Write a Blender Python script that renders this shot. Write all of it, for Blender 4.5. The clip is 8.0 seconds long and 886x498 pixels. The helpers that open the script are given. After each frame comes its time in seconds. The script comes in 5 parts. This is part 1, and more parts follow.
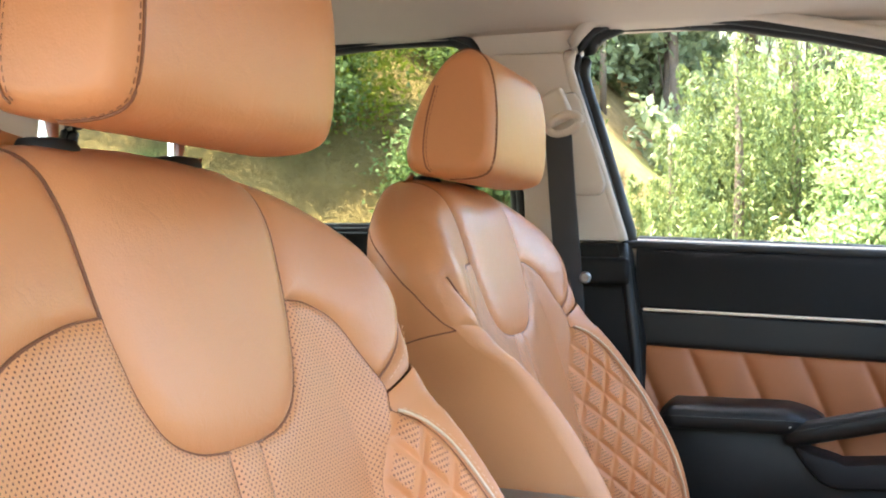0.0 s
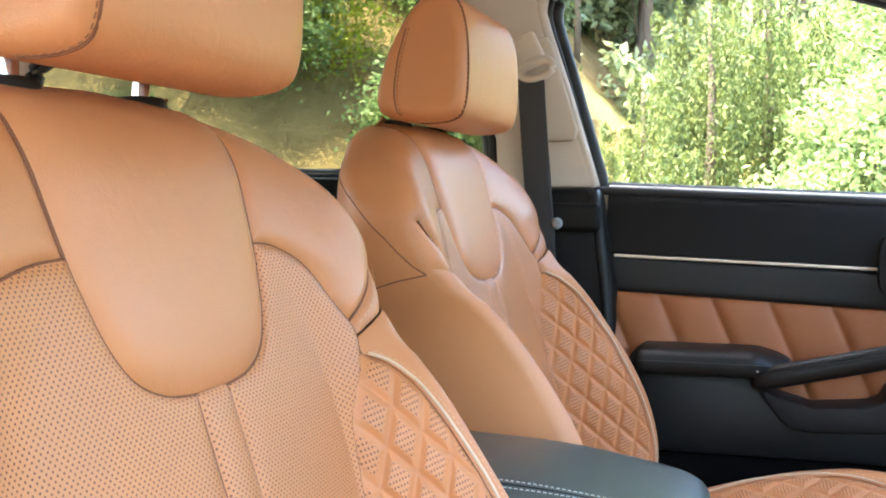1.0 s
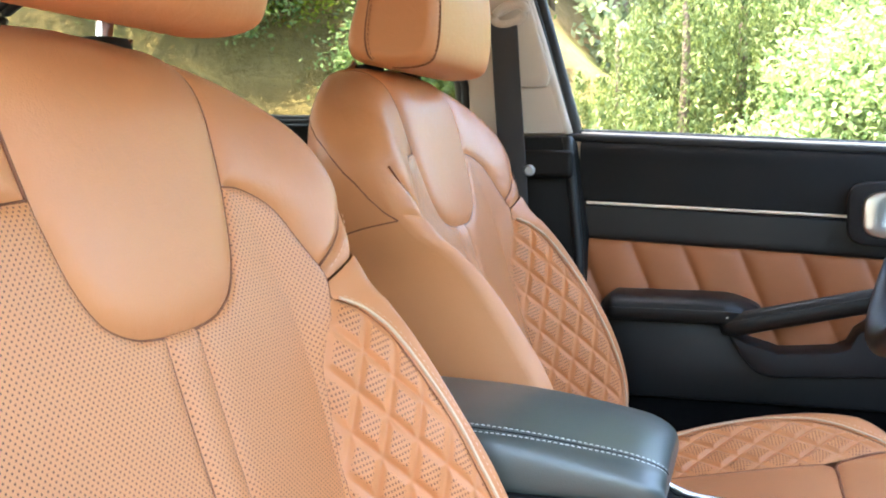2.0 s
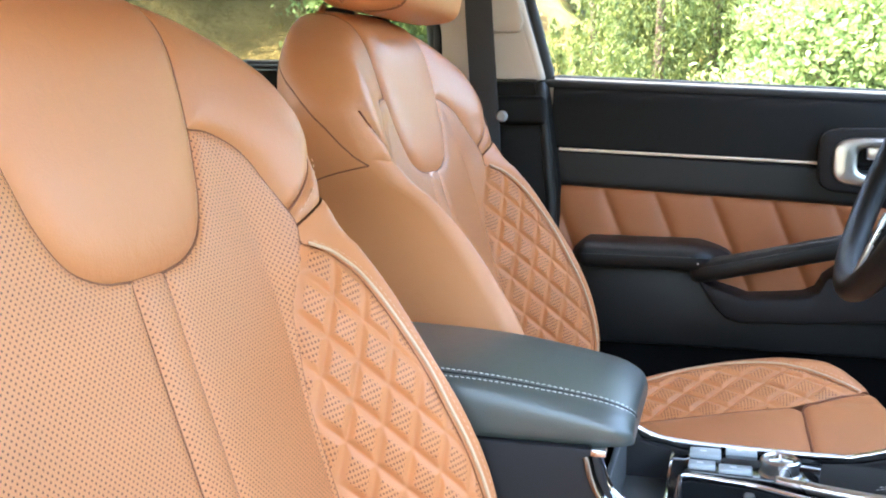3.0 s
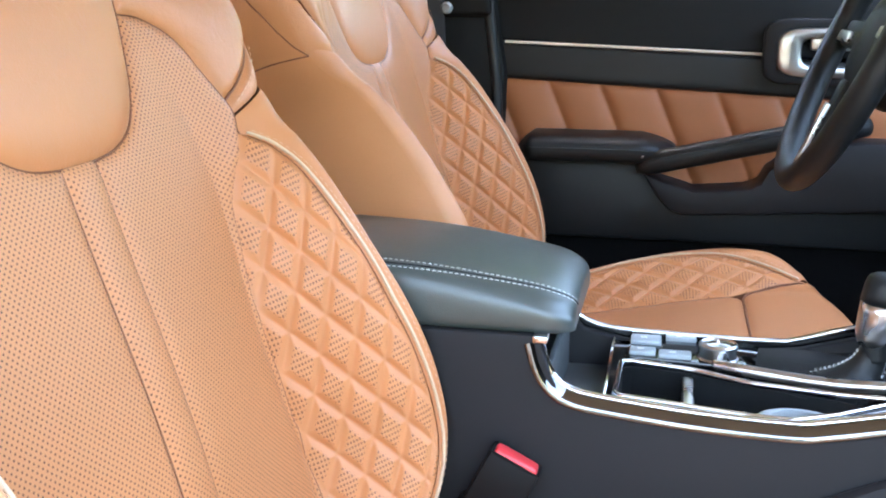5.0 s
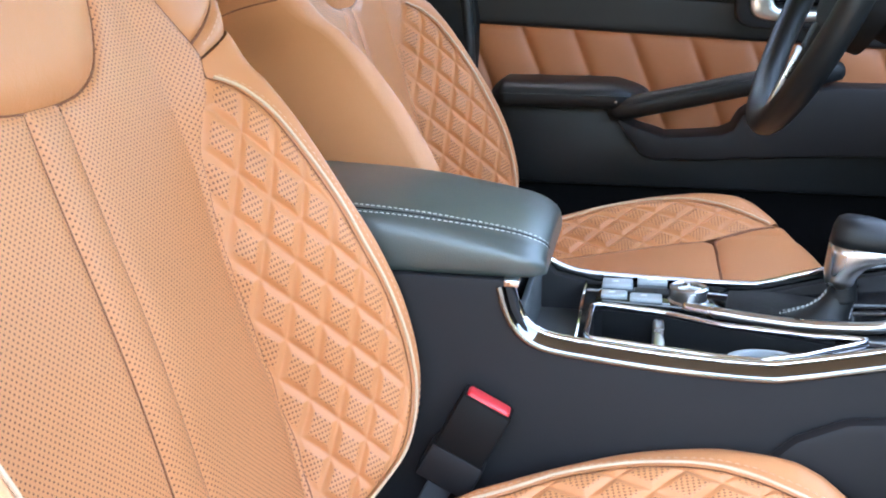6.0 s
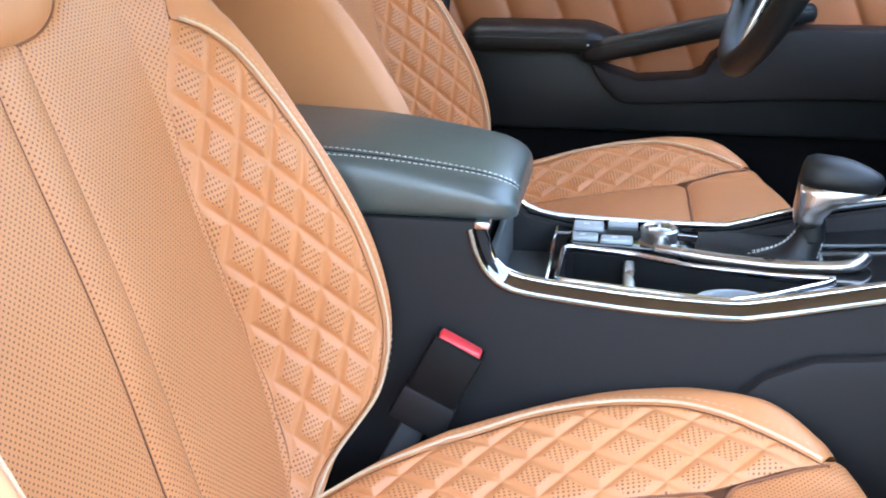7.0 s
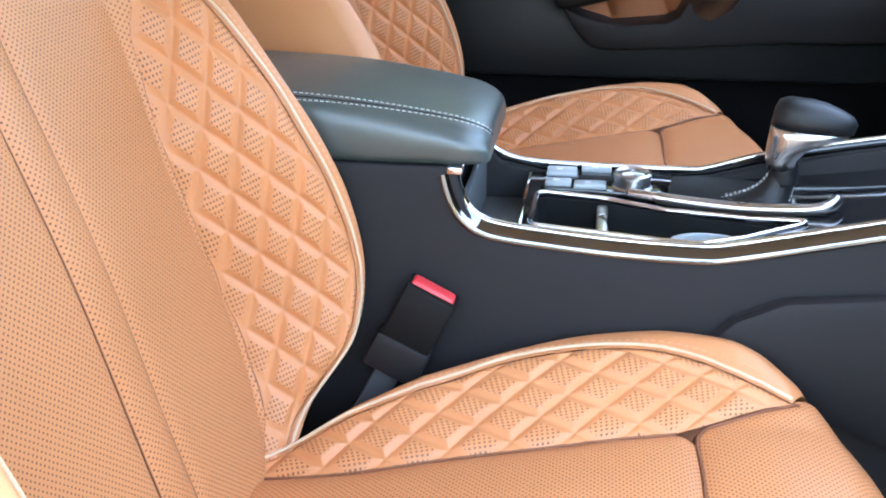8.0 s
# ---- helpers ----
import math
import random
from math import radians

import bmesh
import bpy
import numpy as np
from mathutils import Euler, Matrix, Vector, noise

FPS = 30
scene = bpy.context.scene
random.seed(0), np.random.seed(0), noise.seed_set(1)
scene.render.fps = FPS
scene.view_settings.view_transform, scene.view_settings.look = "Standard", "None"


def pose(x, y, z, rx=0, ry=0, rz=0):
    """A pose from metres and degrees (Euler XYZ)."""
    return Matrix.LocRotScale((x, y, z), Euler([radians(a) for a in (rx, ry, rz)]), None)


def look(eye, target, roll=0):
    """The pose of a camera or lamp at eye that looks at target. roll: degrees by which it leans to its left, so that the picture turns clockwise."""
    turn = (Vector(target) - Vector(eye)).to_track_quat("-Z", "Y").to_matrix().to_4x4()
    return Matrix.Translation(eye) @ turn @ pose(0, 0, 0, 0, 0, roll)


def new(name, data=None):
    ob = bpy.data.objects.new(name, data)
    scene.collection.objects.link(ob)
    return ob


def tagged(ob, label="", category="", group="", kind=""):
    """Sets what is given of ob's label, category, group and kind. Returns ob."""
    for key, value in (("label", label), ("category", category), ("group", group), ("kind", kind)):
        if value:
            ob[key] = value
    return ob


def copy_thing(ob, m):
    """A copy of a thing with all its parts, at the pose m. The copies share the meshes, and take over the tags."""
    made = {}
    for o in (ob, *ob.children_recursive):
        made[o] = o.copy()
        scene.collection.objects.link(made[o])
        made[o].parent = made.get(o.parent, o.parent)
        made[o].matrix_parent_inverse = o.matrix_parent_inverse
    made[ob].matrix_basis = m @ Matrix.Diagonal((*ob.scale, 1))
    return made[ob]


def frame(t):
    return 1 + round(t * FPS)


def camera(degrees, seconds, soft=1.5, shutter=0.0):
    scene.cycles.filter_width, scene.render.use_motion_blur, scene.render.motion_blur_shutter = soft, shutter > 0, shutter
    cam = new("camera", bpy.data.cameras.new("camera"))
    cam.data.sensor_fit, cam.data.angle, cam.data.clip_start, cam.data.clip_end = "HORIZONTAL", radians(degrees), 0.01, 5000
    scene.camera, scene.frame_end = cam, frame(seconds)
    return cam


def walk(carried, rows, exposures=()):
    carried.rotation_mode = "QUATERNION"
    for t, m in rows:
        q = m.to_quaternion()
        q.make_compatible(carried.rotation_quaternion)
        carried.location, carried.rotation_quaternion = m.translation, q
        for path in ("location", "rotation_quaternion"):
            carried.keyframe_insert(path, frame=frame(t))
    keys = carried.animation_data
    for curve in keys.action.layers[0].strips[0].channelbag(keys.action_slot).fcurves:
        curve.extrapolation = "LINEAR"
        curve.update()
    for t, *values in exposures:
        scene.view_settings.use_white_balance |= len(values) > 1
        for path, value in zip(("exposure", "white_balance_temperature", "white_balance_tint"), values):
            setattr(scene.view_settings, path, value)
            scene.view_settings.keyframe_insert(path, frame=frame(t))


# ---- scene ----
EXPO = 4.25
cam = camera(45.23, 8.0, soft=2.0)
PATH = [
    (0.0, 0.4660, -0.9800, 1.2400, 90.000, -0.000, 19.000),
    (0.5, 0.4667, -0.9780, 1.2377, 88.648, -0.055, 18.292),
    (1.0, 0.4671, -0.9750, 1.2351, 87.248, -0.111, 17.563),
    (1.5, 0.4675, -0.9726, 1.2326, 85.902, -0.153, 16.850),
    (3.0, 0.4710, -0.9665, 1.2265, 81.812, -0.361, 14.795),
    (3.5, 0.4724, -0.9650, 1.2238, 80.480, -0.368, 14.116),
    (4.0, 0.4737, -0.9633, 1.2211, 79.206, -0.332, 13.467),
    (4.5, 0.4759, -0.9624, 1.2181, 77.888, -0.311, 12.795),
    (6.0, 0.4830, -0.9606, 1.2099, 73.900, -0.134, 10.797),
    (6.5, 0.4848, -0.9602, 1.2070, 72.572, -0.122, 10.106),
    (7.0, 0.4874, -0.9596, 1.2039, 71.171, -0.071, 9.412),
    (7.5, 0.4896, -0.9588, 1.2007, 69.860, -0.022, 8.735),
    (8.0, 0.4907, -0.9567, 1.1977, 68.571, 0.017, 8.063),
]
walk(cam, [(t, pose(x, y, z, rx, ry, rz)) for t, x, y, z, rx, ry, rz in PATH], exposures=[(0.0, EXPO - 0.05, 6900, 6), (4.0, EXPO + 0.15, 6900, 6), (8.0, EXPO + 0.14, 6900, 6)])

# ---- world and light ----
world = bpy.data.worlds.new("sky")
scene.world = world
world.use_nodes = True
wn = world.node_tree.nodes
sky = wn.new("ShaderNodeTexSky")
sky.sky_type, sky.sun_disc = "NISHITA", False
SUN_FROM = Vector((-0.26, -0.06, 0.96)).normalized()
sky.sun_elevation = math.asin(SUN_FROM.z)
sky.sun_rotation = math.atan2(SUN_FROM.x, SUN_FROM.y)
sky.dust_density, sky.ozone_density = 2.0, 0.6
wn["Background"].inputs["Strength"].default_value = 0.15
world.node_tree.links.new(sky.outputs["Color"], wn["Background"].inputs["Color"])
lamp = bpy.data.lights.new("sun", "SUN")
lamp.energy, lamp.angle, lamp.color = 3.0, radians(0.6), (1.0, 0.94, 0.84)
sun = new("sun", lamp)
sun.matrix_world = look(SUN_FROM * 30, (0, 0, 0))


# ---- materials ----
def material(name, colour, rough=0.6, metal=0.0, spec=0.5):
    m = bpy.data.materials.new(name)
    m.use_nodes = True
    b = m.node_tree.nodes["Principled BSDF"]
    b.inputs["Base Color"].default_value = (*colour, 1)
    b.inputs["Roughness"].default_value = rough
    b.inputs["Metallic"].default_value = metal
    b.inputs["Specular IOR Level"].default_value = spec
    return m


def node(m, kind, **values):
    n = m.node_tree.nodes.new(kind)
    for key, value in values.items():
        if key in n.inputs:
            n.inputs[key].default_value = value
    return n


def link(m, a, b):
    m.node_tree.links.new(a, b)


def mathnode(m, op, a, b=None):
    n = m.node_tree.nodes.new("ShaderNodeMath")
    n.operation = op
    for i, v in enumerate((a, b)):
        if v is None:
            continue
        if isinstance(v, (int, float)):
            n.inputs[i].default_value = v
        else:
            link(m, v, n.inputs[i])
    return n.outputs[0]


def mix_colour(m, fac, a, b):
    n = m.node_tree.nodes.new("ShaderNodeMix")
    n.data_type = "RGBA"
    for i, v in ((0, fac), (6, a), (7, b)):
        if isinstance(v, (int, float)):
            n.inputs[i].default_value = v
        elif isinstance(v, tuple):
            n.inputs[i].default_value = (*v, 1)
        else:
            link(m, v, n.inputs[i])
    return n.outputs[2]


def grained(name, colour, rough=0.5, grain=900.0, bump=0.15, vary=0.12, spec=0.5, wrinkle=0.0, dist=0.0004):
    """A surface with fine pebbled relief and soft tonal variation."""
    m = material(name, colour, rough, 0.0, spec)
    b = m.node_tree.nodes["Principled BSDF"]
    co = node(m, "ShaderNodeTexCoord")
    big = node(m, "ShaderNodeTexNoise", Scale=9.0, Detail=3.0)
    fine = node(m, "ShaderNodeTexVoronoi", Scale=grain)
    link(m, co.outputs["Object"], big.inputs["Vector"])
    link(m, co.outputs["Object"], fine.inputs["Vector"])
    dark = tuple(c * (1 - vary) for c in colour)
    light = tuple(min(1, c * (1 + vary)) for c in colour)
    link(m, mix_colour(m, big.outputs["Fac"], dark, light), b.inputs["Base Color"])
    rr = mathnode(m, "ADD", mathnode(m, "MULTIPLY", big.outputs["Fac"], 0.16), rough - 0.08)
    link(m, rr, b.inputs["Roughness"])
    bp = node(m, "ShaderNodeBump", Strength=bump, Distance=dist)
    link(m, fine.outputs["Distance"], bp.inputs["Height"])
    if wrinkle:
        w = node(m, "ShaderNodeTexNoise", Scale=55.0, Detail=4.0, Distortion=1.2)
        link(m, co.outputs["Object"], w.inputs["Vector"])
        bw = node(m, "ShaderNodeBump", Strength=wrinkle, Distance=0.002)
        link(m, w.outputs["Fac"], bw.inputs["Height"])
        link(m, bp.outputs["Normal"], bw.inputs["Normal"])
        link(m, bw.outputs["Normal"], b.inputs["Normal"])
    else:
        link(m, bp.outputs["Normal"], b.inputs["Normal"])
    return m


def perforated(name, colour, quilt=False, pitch=0.0037):
    """Leather pierced with rows of small holes; in the quilted one the holes fill only the middle of each diamond."""
    m = grained(name, colour, 0.45, 900, 0.12, 0.08, 0.42)
    b = m.node_tree.nodes["Principled BSDF"]
    base = b.inputs["Base Color"].links[0].from_socket
    uv = node(m, "ShaderNodeUVMap")
    mp = node(m, "ShaderNodeMapping")
    mp.inputs["Rotation"].default_value = (0, 0, radians(45))
    link(m, uv.outputs["UV"], mp.inputs["Vector"])
    vo = node(m, "ShaderNodeTexVoronoi", Scale=8.5 if quilt else 1.0 / pitch, Randomness=0.0)
    vo.voronoi_dimensions = "2D"
    link(m, mp.outputs["Vector"], vo.inputs["Vector"])
    hole = mathnode(m, "LESS_THAN", vo.outputs["Distance"], 0.25 if quilt else 0.20)
    if quilt:
        sp = node(m, "ShaderNodeSeparateXYZ")
        link(m, uv.outputs["UV"], sp.inputs[0])
        for v in (sp.outputs[0], sp.outputs[1]):
            fr = mathnode(m, "ABSOLUTE", mathnode(m, "SUBTRACT", mathnode(m, "FRACT", mathnode(m, "ADD", v, 50.0)), 0.5))
            hole = mathnode(m, "MULTIPLY", hole, mathnode(m, "LESS_THAN", fr, 0.32))
    dark = tuple(c * (0.30 if quilt else 0.2) for c in colour)
    link(m, mix_colour(m, hole, base, dark), b.inputs["Base Color"])
    return m


TAN = (0.568, 0.233, 0.092)
LEATHER = grained("tan_leather", TAN, 0.42, 700, 0.22, 0.08, 0.52, wrinkle=0.10)
LEATHER_CREASED = grained("creased_tan_leather", TAN, 0.42, 600, 0.30, 0.10, 0.52, wrinkle=0.26)
LEATHER_PERF = perforated("perforated_tan_leather", TAN)
LEATHER_QUILT = perforated("quilted_tan_leather", TAN, True)
LEATHER_DOOR = grained("brown_door_leather", (0.36, 0.125, 0.045), 0.5, 800, 0.15, 0.1, 0.4)
PIPING = grained("cream_piping", (0.64, 0.46, 0.29), 0.45, 900, 0.05, 0.05)
THREAD = grained("pale_thread", (0.66, 0.38, 0.22), 0.8, 2000, 0.1, 0.1)
THREAD_TAN = grained("tan_thread", (0.66, 0.34, 0.18), 0.8, 2000, 0.1, 0.1)
THREAD_DARK = grained("brown_thread", (0.27, 0.11, 0.05), 0.8, 2000, 0.1, 0.1)
THREAD_GREY = grained("grey_thread", (0.58, 0.60, 0.57), 0.8, 2000, 0.1, 0.1)
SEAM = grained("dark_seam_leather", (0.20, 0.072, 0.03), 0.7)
BLACK_SOFT = grained("black_soft_plastic", (0.0052, 0.0053, 0.0054), 0.60, 1200, 0.3, 0.15, 0.22)
BLACK_LEATHER = grained("black_leatherette", (0.0088, 0.0096, 0.0100), 0.47, 800, 0.25, 0.12, 0.33)
ARM_LEATHER = grained("slate_leatherette", (0.055, 0.070, 0.063), 0.36, 800, 0.2, 0.12, 0.9)
CONSOLE_GREY = grained("dark_grey_plastic", (0.0130, 0.0118, 0.0122), 0.58, 1300, 0.3, 0.1, 0.24)
CARPET = grained("black_carpet", (0.006, 0.006, 0.0065), 0.95, 500, 0.8, 0.3, 0.05)
RUBBER = grained("black_rubber", (0.012, 0.014, 0.015), 0.5, 600, 0.1, 0.1, 0.4)
WEBBING = grained("grey_belt_webbing", (0.045, 0.047, 0.050), 0.75, 700, 0.5, 0.1, 0.3)
BEIGE = grained("beige_trim", (0.60, 0.53, 0.45), 0.75, 1500, 0.2, 0.05, 0.3)
BEIGE_FABRIC = grained("beige_headliner", (0.58, 0.51, 0.43), 0.95, 900, 0.4, 0.06, 0.1)
PIANO = material("gloss_black", (0.008, 0.008, 0.009), 0.06)
DARK_CHROME = material("dark_chrome", (0.22, 0.218, 0.215), 0.05, 1.0)
CHROME = material("chrome", (0.80, 0.80, 0.81), 0.07, 1.0)
SATIN = grained("satin_silver", (0.60, 0.59, 0.57), 0.28, 1500, 0.03, 0.05)
SATIN.node_tree.nodes["Principled BSDF"].inputs["Metallic"].default_value = 1.0
SILVER_KEY = grained("silver_key", (0.32, 0.35, 0.355), 0.32, 1500, 0.03, 0.05)
RED = material("red_plastic", (0.78, 0.05, 0.055), 0.35)
STRIP = grained("champagne_strip", (0.80, 0.71, 0.56), 0.45, 1500, 0.03, 0.05, 0.6)
WHITE_MARK = material("white_print_and_glint", (0.75, 0.76, 0.77), 0.5)


# ---- mesh helpers ----
def mesh_object(name, verts, faces, mat, parent=None, label="", uvs=None, smooth=True):
    me = bpy.data.meshes.new(name)
    me.from_pydata([tuple(map(float, v)) for v in verts], [], faces)
    me.materials.append(mat)
    if smooth:
        me.polygons.foreach_set("use_smooth", [True] * len(me.polygons))
    if uvs is not None:
        layer = me.uv_layers.new(name="UVMap")
        idx = np.empty(len(me.loops), dtype=np.int32)
        me.loops.foreach_get("vertex_index", idx)
        layer.data.foreach_set("uv", np.asarray(uvs, dtype=np.float32)[idx].ravel())
    me.update()
    ob = new(name, me)
    if parent is not None:
        ob.parent = parent
    if label:
        tagged(ob, label)
    return ob


def grid_faces(ni, nj, wrap=False):
    f = []
    for i in range(ni - 1):
        for j in range(nj if wrap else nj - 1):
            k = (j + 1) % nj
            f.append((i * nj + j, i * nj + k, (i + 1) * nj + k, (i + 1) * nj + j))
    return f


def grid_object(name, P, mat, parent=None, label="", uvs=None, wrap=False):
    ni, nj = P.shape[:2]
    return mesh_object(name, P.reshape(-1, 3), grid_faces(ni, nj, wrap), mat, parent, label,
                       None if uvs is None else uvs.reshape(-1, 2))


def part(name, bm, mat, parent, label=""):
    me = bpy.data.meshes.new(name)
    bm.to_mesh(me)
    bm.free()
    me.materials.append(mat)
    me.polygons.foreach_set("use_smooth", [True] * len(me.polygons))
    me.set_sharp_from_angle(angle=radians(38))
    ob = new(name, me)
    if parent is not None:
        ob.parent = parent
    if label:
        tagged(ob, label)
    return ob


def empty(name, at, label, category, group="", kind=""):
    ob = new(name)
    ob.location = at
    ob.empty_display_size = 0.05
    return tagged(ob, label, category, group, kind)


def box(size, at=(0, 0, 0), bevel=0.004, seg=2, rot=None):
    bm = bmesh.new()
    bmesh.ops.create_cube(bm, size=1)
    bmesh.ops.scale(bm, vec=size, verts=bm.verts)
    if bevel:
        bmesh.ops.bevel(bm, geom=bm.edges[:], offset=bevel, segments=seg, profile=0.5, affect="EDGES")
    if rot is not None:
        bmesh.ops.transform(bm, matrix=rot, verts=bm.verts)
    bmesh.ops.translate(bm, vec=at, verts=bm.verts)
    return bm


def cyl(r, h, at=(0, 0, 0), seg=32, rot=None, r2=None, bevel=0.0):
    bm = bmesh.new()
    bmesh.ops.create_cone(bm, cap_ends=True, segments=seg, radius1=r, radius2=r if r2 is None else r2, depth=h)
    if bevel:
        rim = [e for e in bm.edges if abs(e.verts[0].co.z - e.verts[1].co.z) < 1e-6]
        bmesh.ops.bevel(bm, geom=rim, offset=bevel, segments=2, profile=0.5, affect="EDGES")
    if rot is not None:
        bmesh.ops.transform(bm, matrix=rot, verts=bm.verts)
    bmesh.ops.translate(bm, vec=at, verts=bm.verts)
    return bm


def joined(*bms):
    out = bmesh.new()
    for b in bms:
        tmp = bpy.data.meshes.new("tmp")
        b.to_mesh(tmp)
        b.free()
        out.from_mesh(tmp)
        bpy.data.meshes.remove(tmp)
    return out


def spline(points, n):
    """A smooth curve through the points, as n points at even steps of length."""
    p = np.asarray(points, float)
    q = np.vstack([2 * p[0] - p[1], p, 2 * p[-1] - p[-2]])
    fine = []
    for i in range(1, len(q) - 2):
        a, b, c, d = q[i - 1], q[i], q[i + 1], q[i + 2]
        for t in np.linspace(0, 1, 24, endpoint=False):
            fine.append(0.5 * (2 * b + (c - a) * t + (2 * a - 5 * b + 4 * c - d) * t ** 2 + (3 * b - a - 3 * c + d) * t ** 3))
    fine.append(p[-1])
    return resample(np.array(fine), n)


def resample(fine, n):
    s = np.r_[0, np.cumsum(np.linalg.norm(np.diff(fine, axis=0), axis=1))]
    return np.stack([np.interp(np.linspace(0, s[-1], n), s, fine[:, k]) for k in range(fine.shape[1])], 1)


def tube(name, pts, r, mat, parent, label="", sides=10, flat=1.0, closed=False):
    """A round or oval tube along pts; r may be a list."""
    pts = np.asarray(pts, float)
    n = len(pts)
    r = np.broadcast_to(r, n)
    rings = []
    up = np.array([0.0, 0.0, 1.0])
    for i in range(n):
        t = pts[(i + 1) % n if closed else min(i + 1, n - 1)] - pts[i - 1 if closed or i else 0]
        t /= np.linalg.norm(t) + 1e-12
        u = up if abs(t[2]) < 0.95 else np.array([1.0, 0, 0])
        a = np.cross(u, t)
        a /= np.linalg.norm(a)
        b = np.cross(t, a)
        ang = np.linspace(0, 2 * np.pi, sides, endpoint=False)
        rings.append(pts[i] + r[i] * (np.cos(ang)[:, None] * a + flat * np.sin(ang)[:, None] * b))
    P = np.array(rings)
    v = P.reshape(-1, 3)
    f = grid_faces(n, sides, True)
    if closed:
        f += [((n - 1) * sides + j, (n - 1) * sides + (j + 1) % sides, (j + 1) % sides, j) for j in range(sides)]
    else:
        f += [tuple(range(sides))[::-1], tuple((n - 1) * sides + j for j in range(sides))]
    return mesh_object(name, v, f, mat, parent, label)


def stitches(name, pts, normals, mat, parent, length=0.0045, gap=0.0025, width=0.0007, lift=0.0006):
    """A row of short raised threads along a curve, one mesh."""
    pts = np.asarray(pts, float)
    total = np.linalg.norm(np.diff(pts, axis=0), axis=1).sum()
    n = max(2, int(total / (length + gap)) * 2 + 1)
    p = resample(pts, n)
    nn = resample(np.asarray(normals, float), n) if len(normals) > 1 else np.repeat(np.asarray(normals, float), n, 0)
    v, f = [], []
    for i in range(0, n - 1, 2):
        a, b, m = p[i], p[i] + (p[i + 1] - p[i]) * 1.25, nn[i] / (np.linalg.norm(nn[i]) + 1e-9)
        t = b - a
        side = np.cross(t, m)
        side *= width / (np.linalg.norm(side) + 1e-12)
        k = len(v)
        mid = (a + b) / 2
        v += [a - side, a + side, mid - side + m * lift, mid + side + m * lift, b - side, b + side]
        v += [a + m * lift * 0.2, mid + m * lift * 2.2, b + m * lift * 0.2]
        f += [(k, k + 6, k + 7, k + 2), (k + 6, k + 1, k + 3, k + 7), (k + 2, k + 7, k + 8, k + 4), (k + 7, k + 3, k + 5, k + 8)]
    return mesh_object(name, v, f, mat, parent)


def edge_distance(pts, poly):
    """Distance of 2D points to a polyline."""
    best = np.full(len(pts), 1e9)
    for a, b in zip(poly[:-1], poly[1:]):
        ab = b - a
        L = ab @ ab
        if L < 1e-14:
            continue
        t = np.clip(((pts - a) @ ab) / L, 0, 1)
        best = np.minimum(best, np.linalg.norm(pts - a - t[:, None] * ab, axis=1))
    return best


def smooth01(t):
    t = np.clip(t, 0, 1)
    return t * t * (3 - 2 * t)


def revolve(profile, seg=32):
    """A lathe shape round z from (radius, height) pairs."""
    ang = np.linspace(0, 2 * np.pi, seg, endpoint=False)
    v = [(r * math.cos(a), r * math.sin(a), z) for r, z in profile for a in ang]
    bm = bmesh.new()
    vs = [bm.verts.new(p) for p in v]
    for f in grid_faces(len(profile), seg, True):
        bm.faces.new([vs[i] for i in f])
    bm.faces.new(vs[:seg][::-1])
    bm.faces.new(vs[-seg:])
    return bm


# ---- front seats ----
REC = radians(17.0)
SEAT_U = np.array([-math.sin(REC), 0, math.cos(REC)])
SEAT_N = np.array([math.cos(REC), 0, math.sin(REC)])
SEAT_O = np.array([0.2315, 0, 0.72])
BASE = np.array([0.30, 0.0, 0.46])

BACK_OUT = spline([(0.1453, -0.06), (0.1869, 0.0), (0.2193, 0.05), (0.2369, 0.10), (0.2413, 0.16), (0.2394, 0.22), (0.2366, 0.28), (0.240, 0.34), (0.2479, 0.38),
                   (0.2622, 0.41), (0.278, 0.45), (0.2860, 0.49), (0.276, 0.53), (0.2427, 0.57), (0.1746, 0.606), (0.10, 0.626), (0.0, 0.634)], 150)
BACK_LOOP = np.vstack([BACK_OUT, (BACK_OUT * (-1, 1))[::-1][1:]])
# (height, bulge) of the bolster's crest, and (height, side) of its foot and its crest
RIDGE = spline([(-0.06, -0.0042), (0.0, 0.0351), (0.05, 0.088), (0.10, 0.1101), (0.16, 0.1158), (0.22, 0.1098), (0.28, 0.0952), (0.34, 0.0765), (0.38, 0.0596),
                (0.41, 0.0381), (0.45, 0.0272), (0.49, 0.0258), (0.53, 0.0185), (0.57, 0.0081), (0.61, 0.0075), (0.634, 0.0075)], 300)
FOOT = np.array([(-0.03, 0.131), (0.0, 0.146), (0.06, 0.166), (0.12, 0.174), (0.19, 0.168), (0.25, 0.165), (0.30, 0.1697), (0.34, 0.170), (0.37, 0.168), (0.40, 0.163), (0.43, 0.155),
                 (0.457, 0.145), (0.483, 0.132), (0.505, 0.122), (0.60, 0.115)])
CREST = spline([(-0.03, 0.1332), (0.0, 0.1762), (0.05, 0.2072), (0.10, 0.2254), (0.16, 0.2293), (0.22, 0.2269), (0.28, 0.2245), (0.34, 0.2311), (0.38, 0.243), (0.41, 0.2496), (0.60, 0.2453)], 300)
K3_PTS = [(0.2035, 0.3965), (0.196, 0.382), (0.1885, 0.368), (0.180, 0.345), (0.176, 0.309), (0.170, 0.257), (0.1712, 0.21), (0.1735, 0.163), (0.1755, 0.138), (0.1735, 0.08), (0.1597, 0.021), (0.145, -0.008), (0.131, -0.03)]
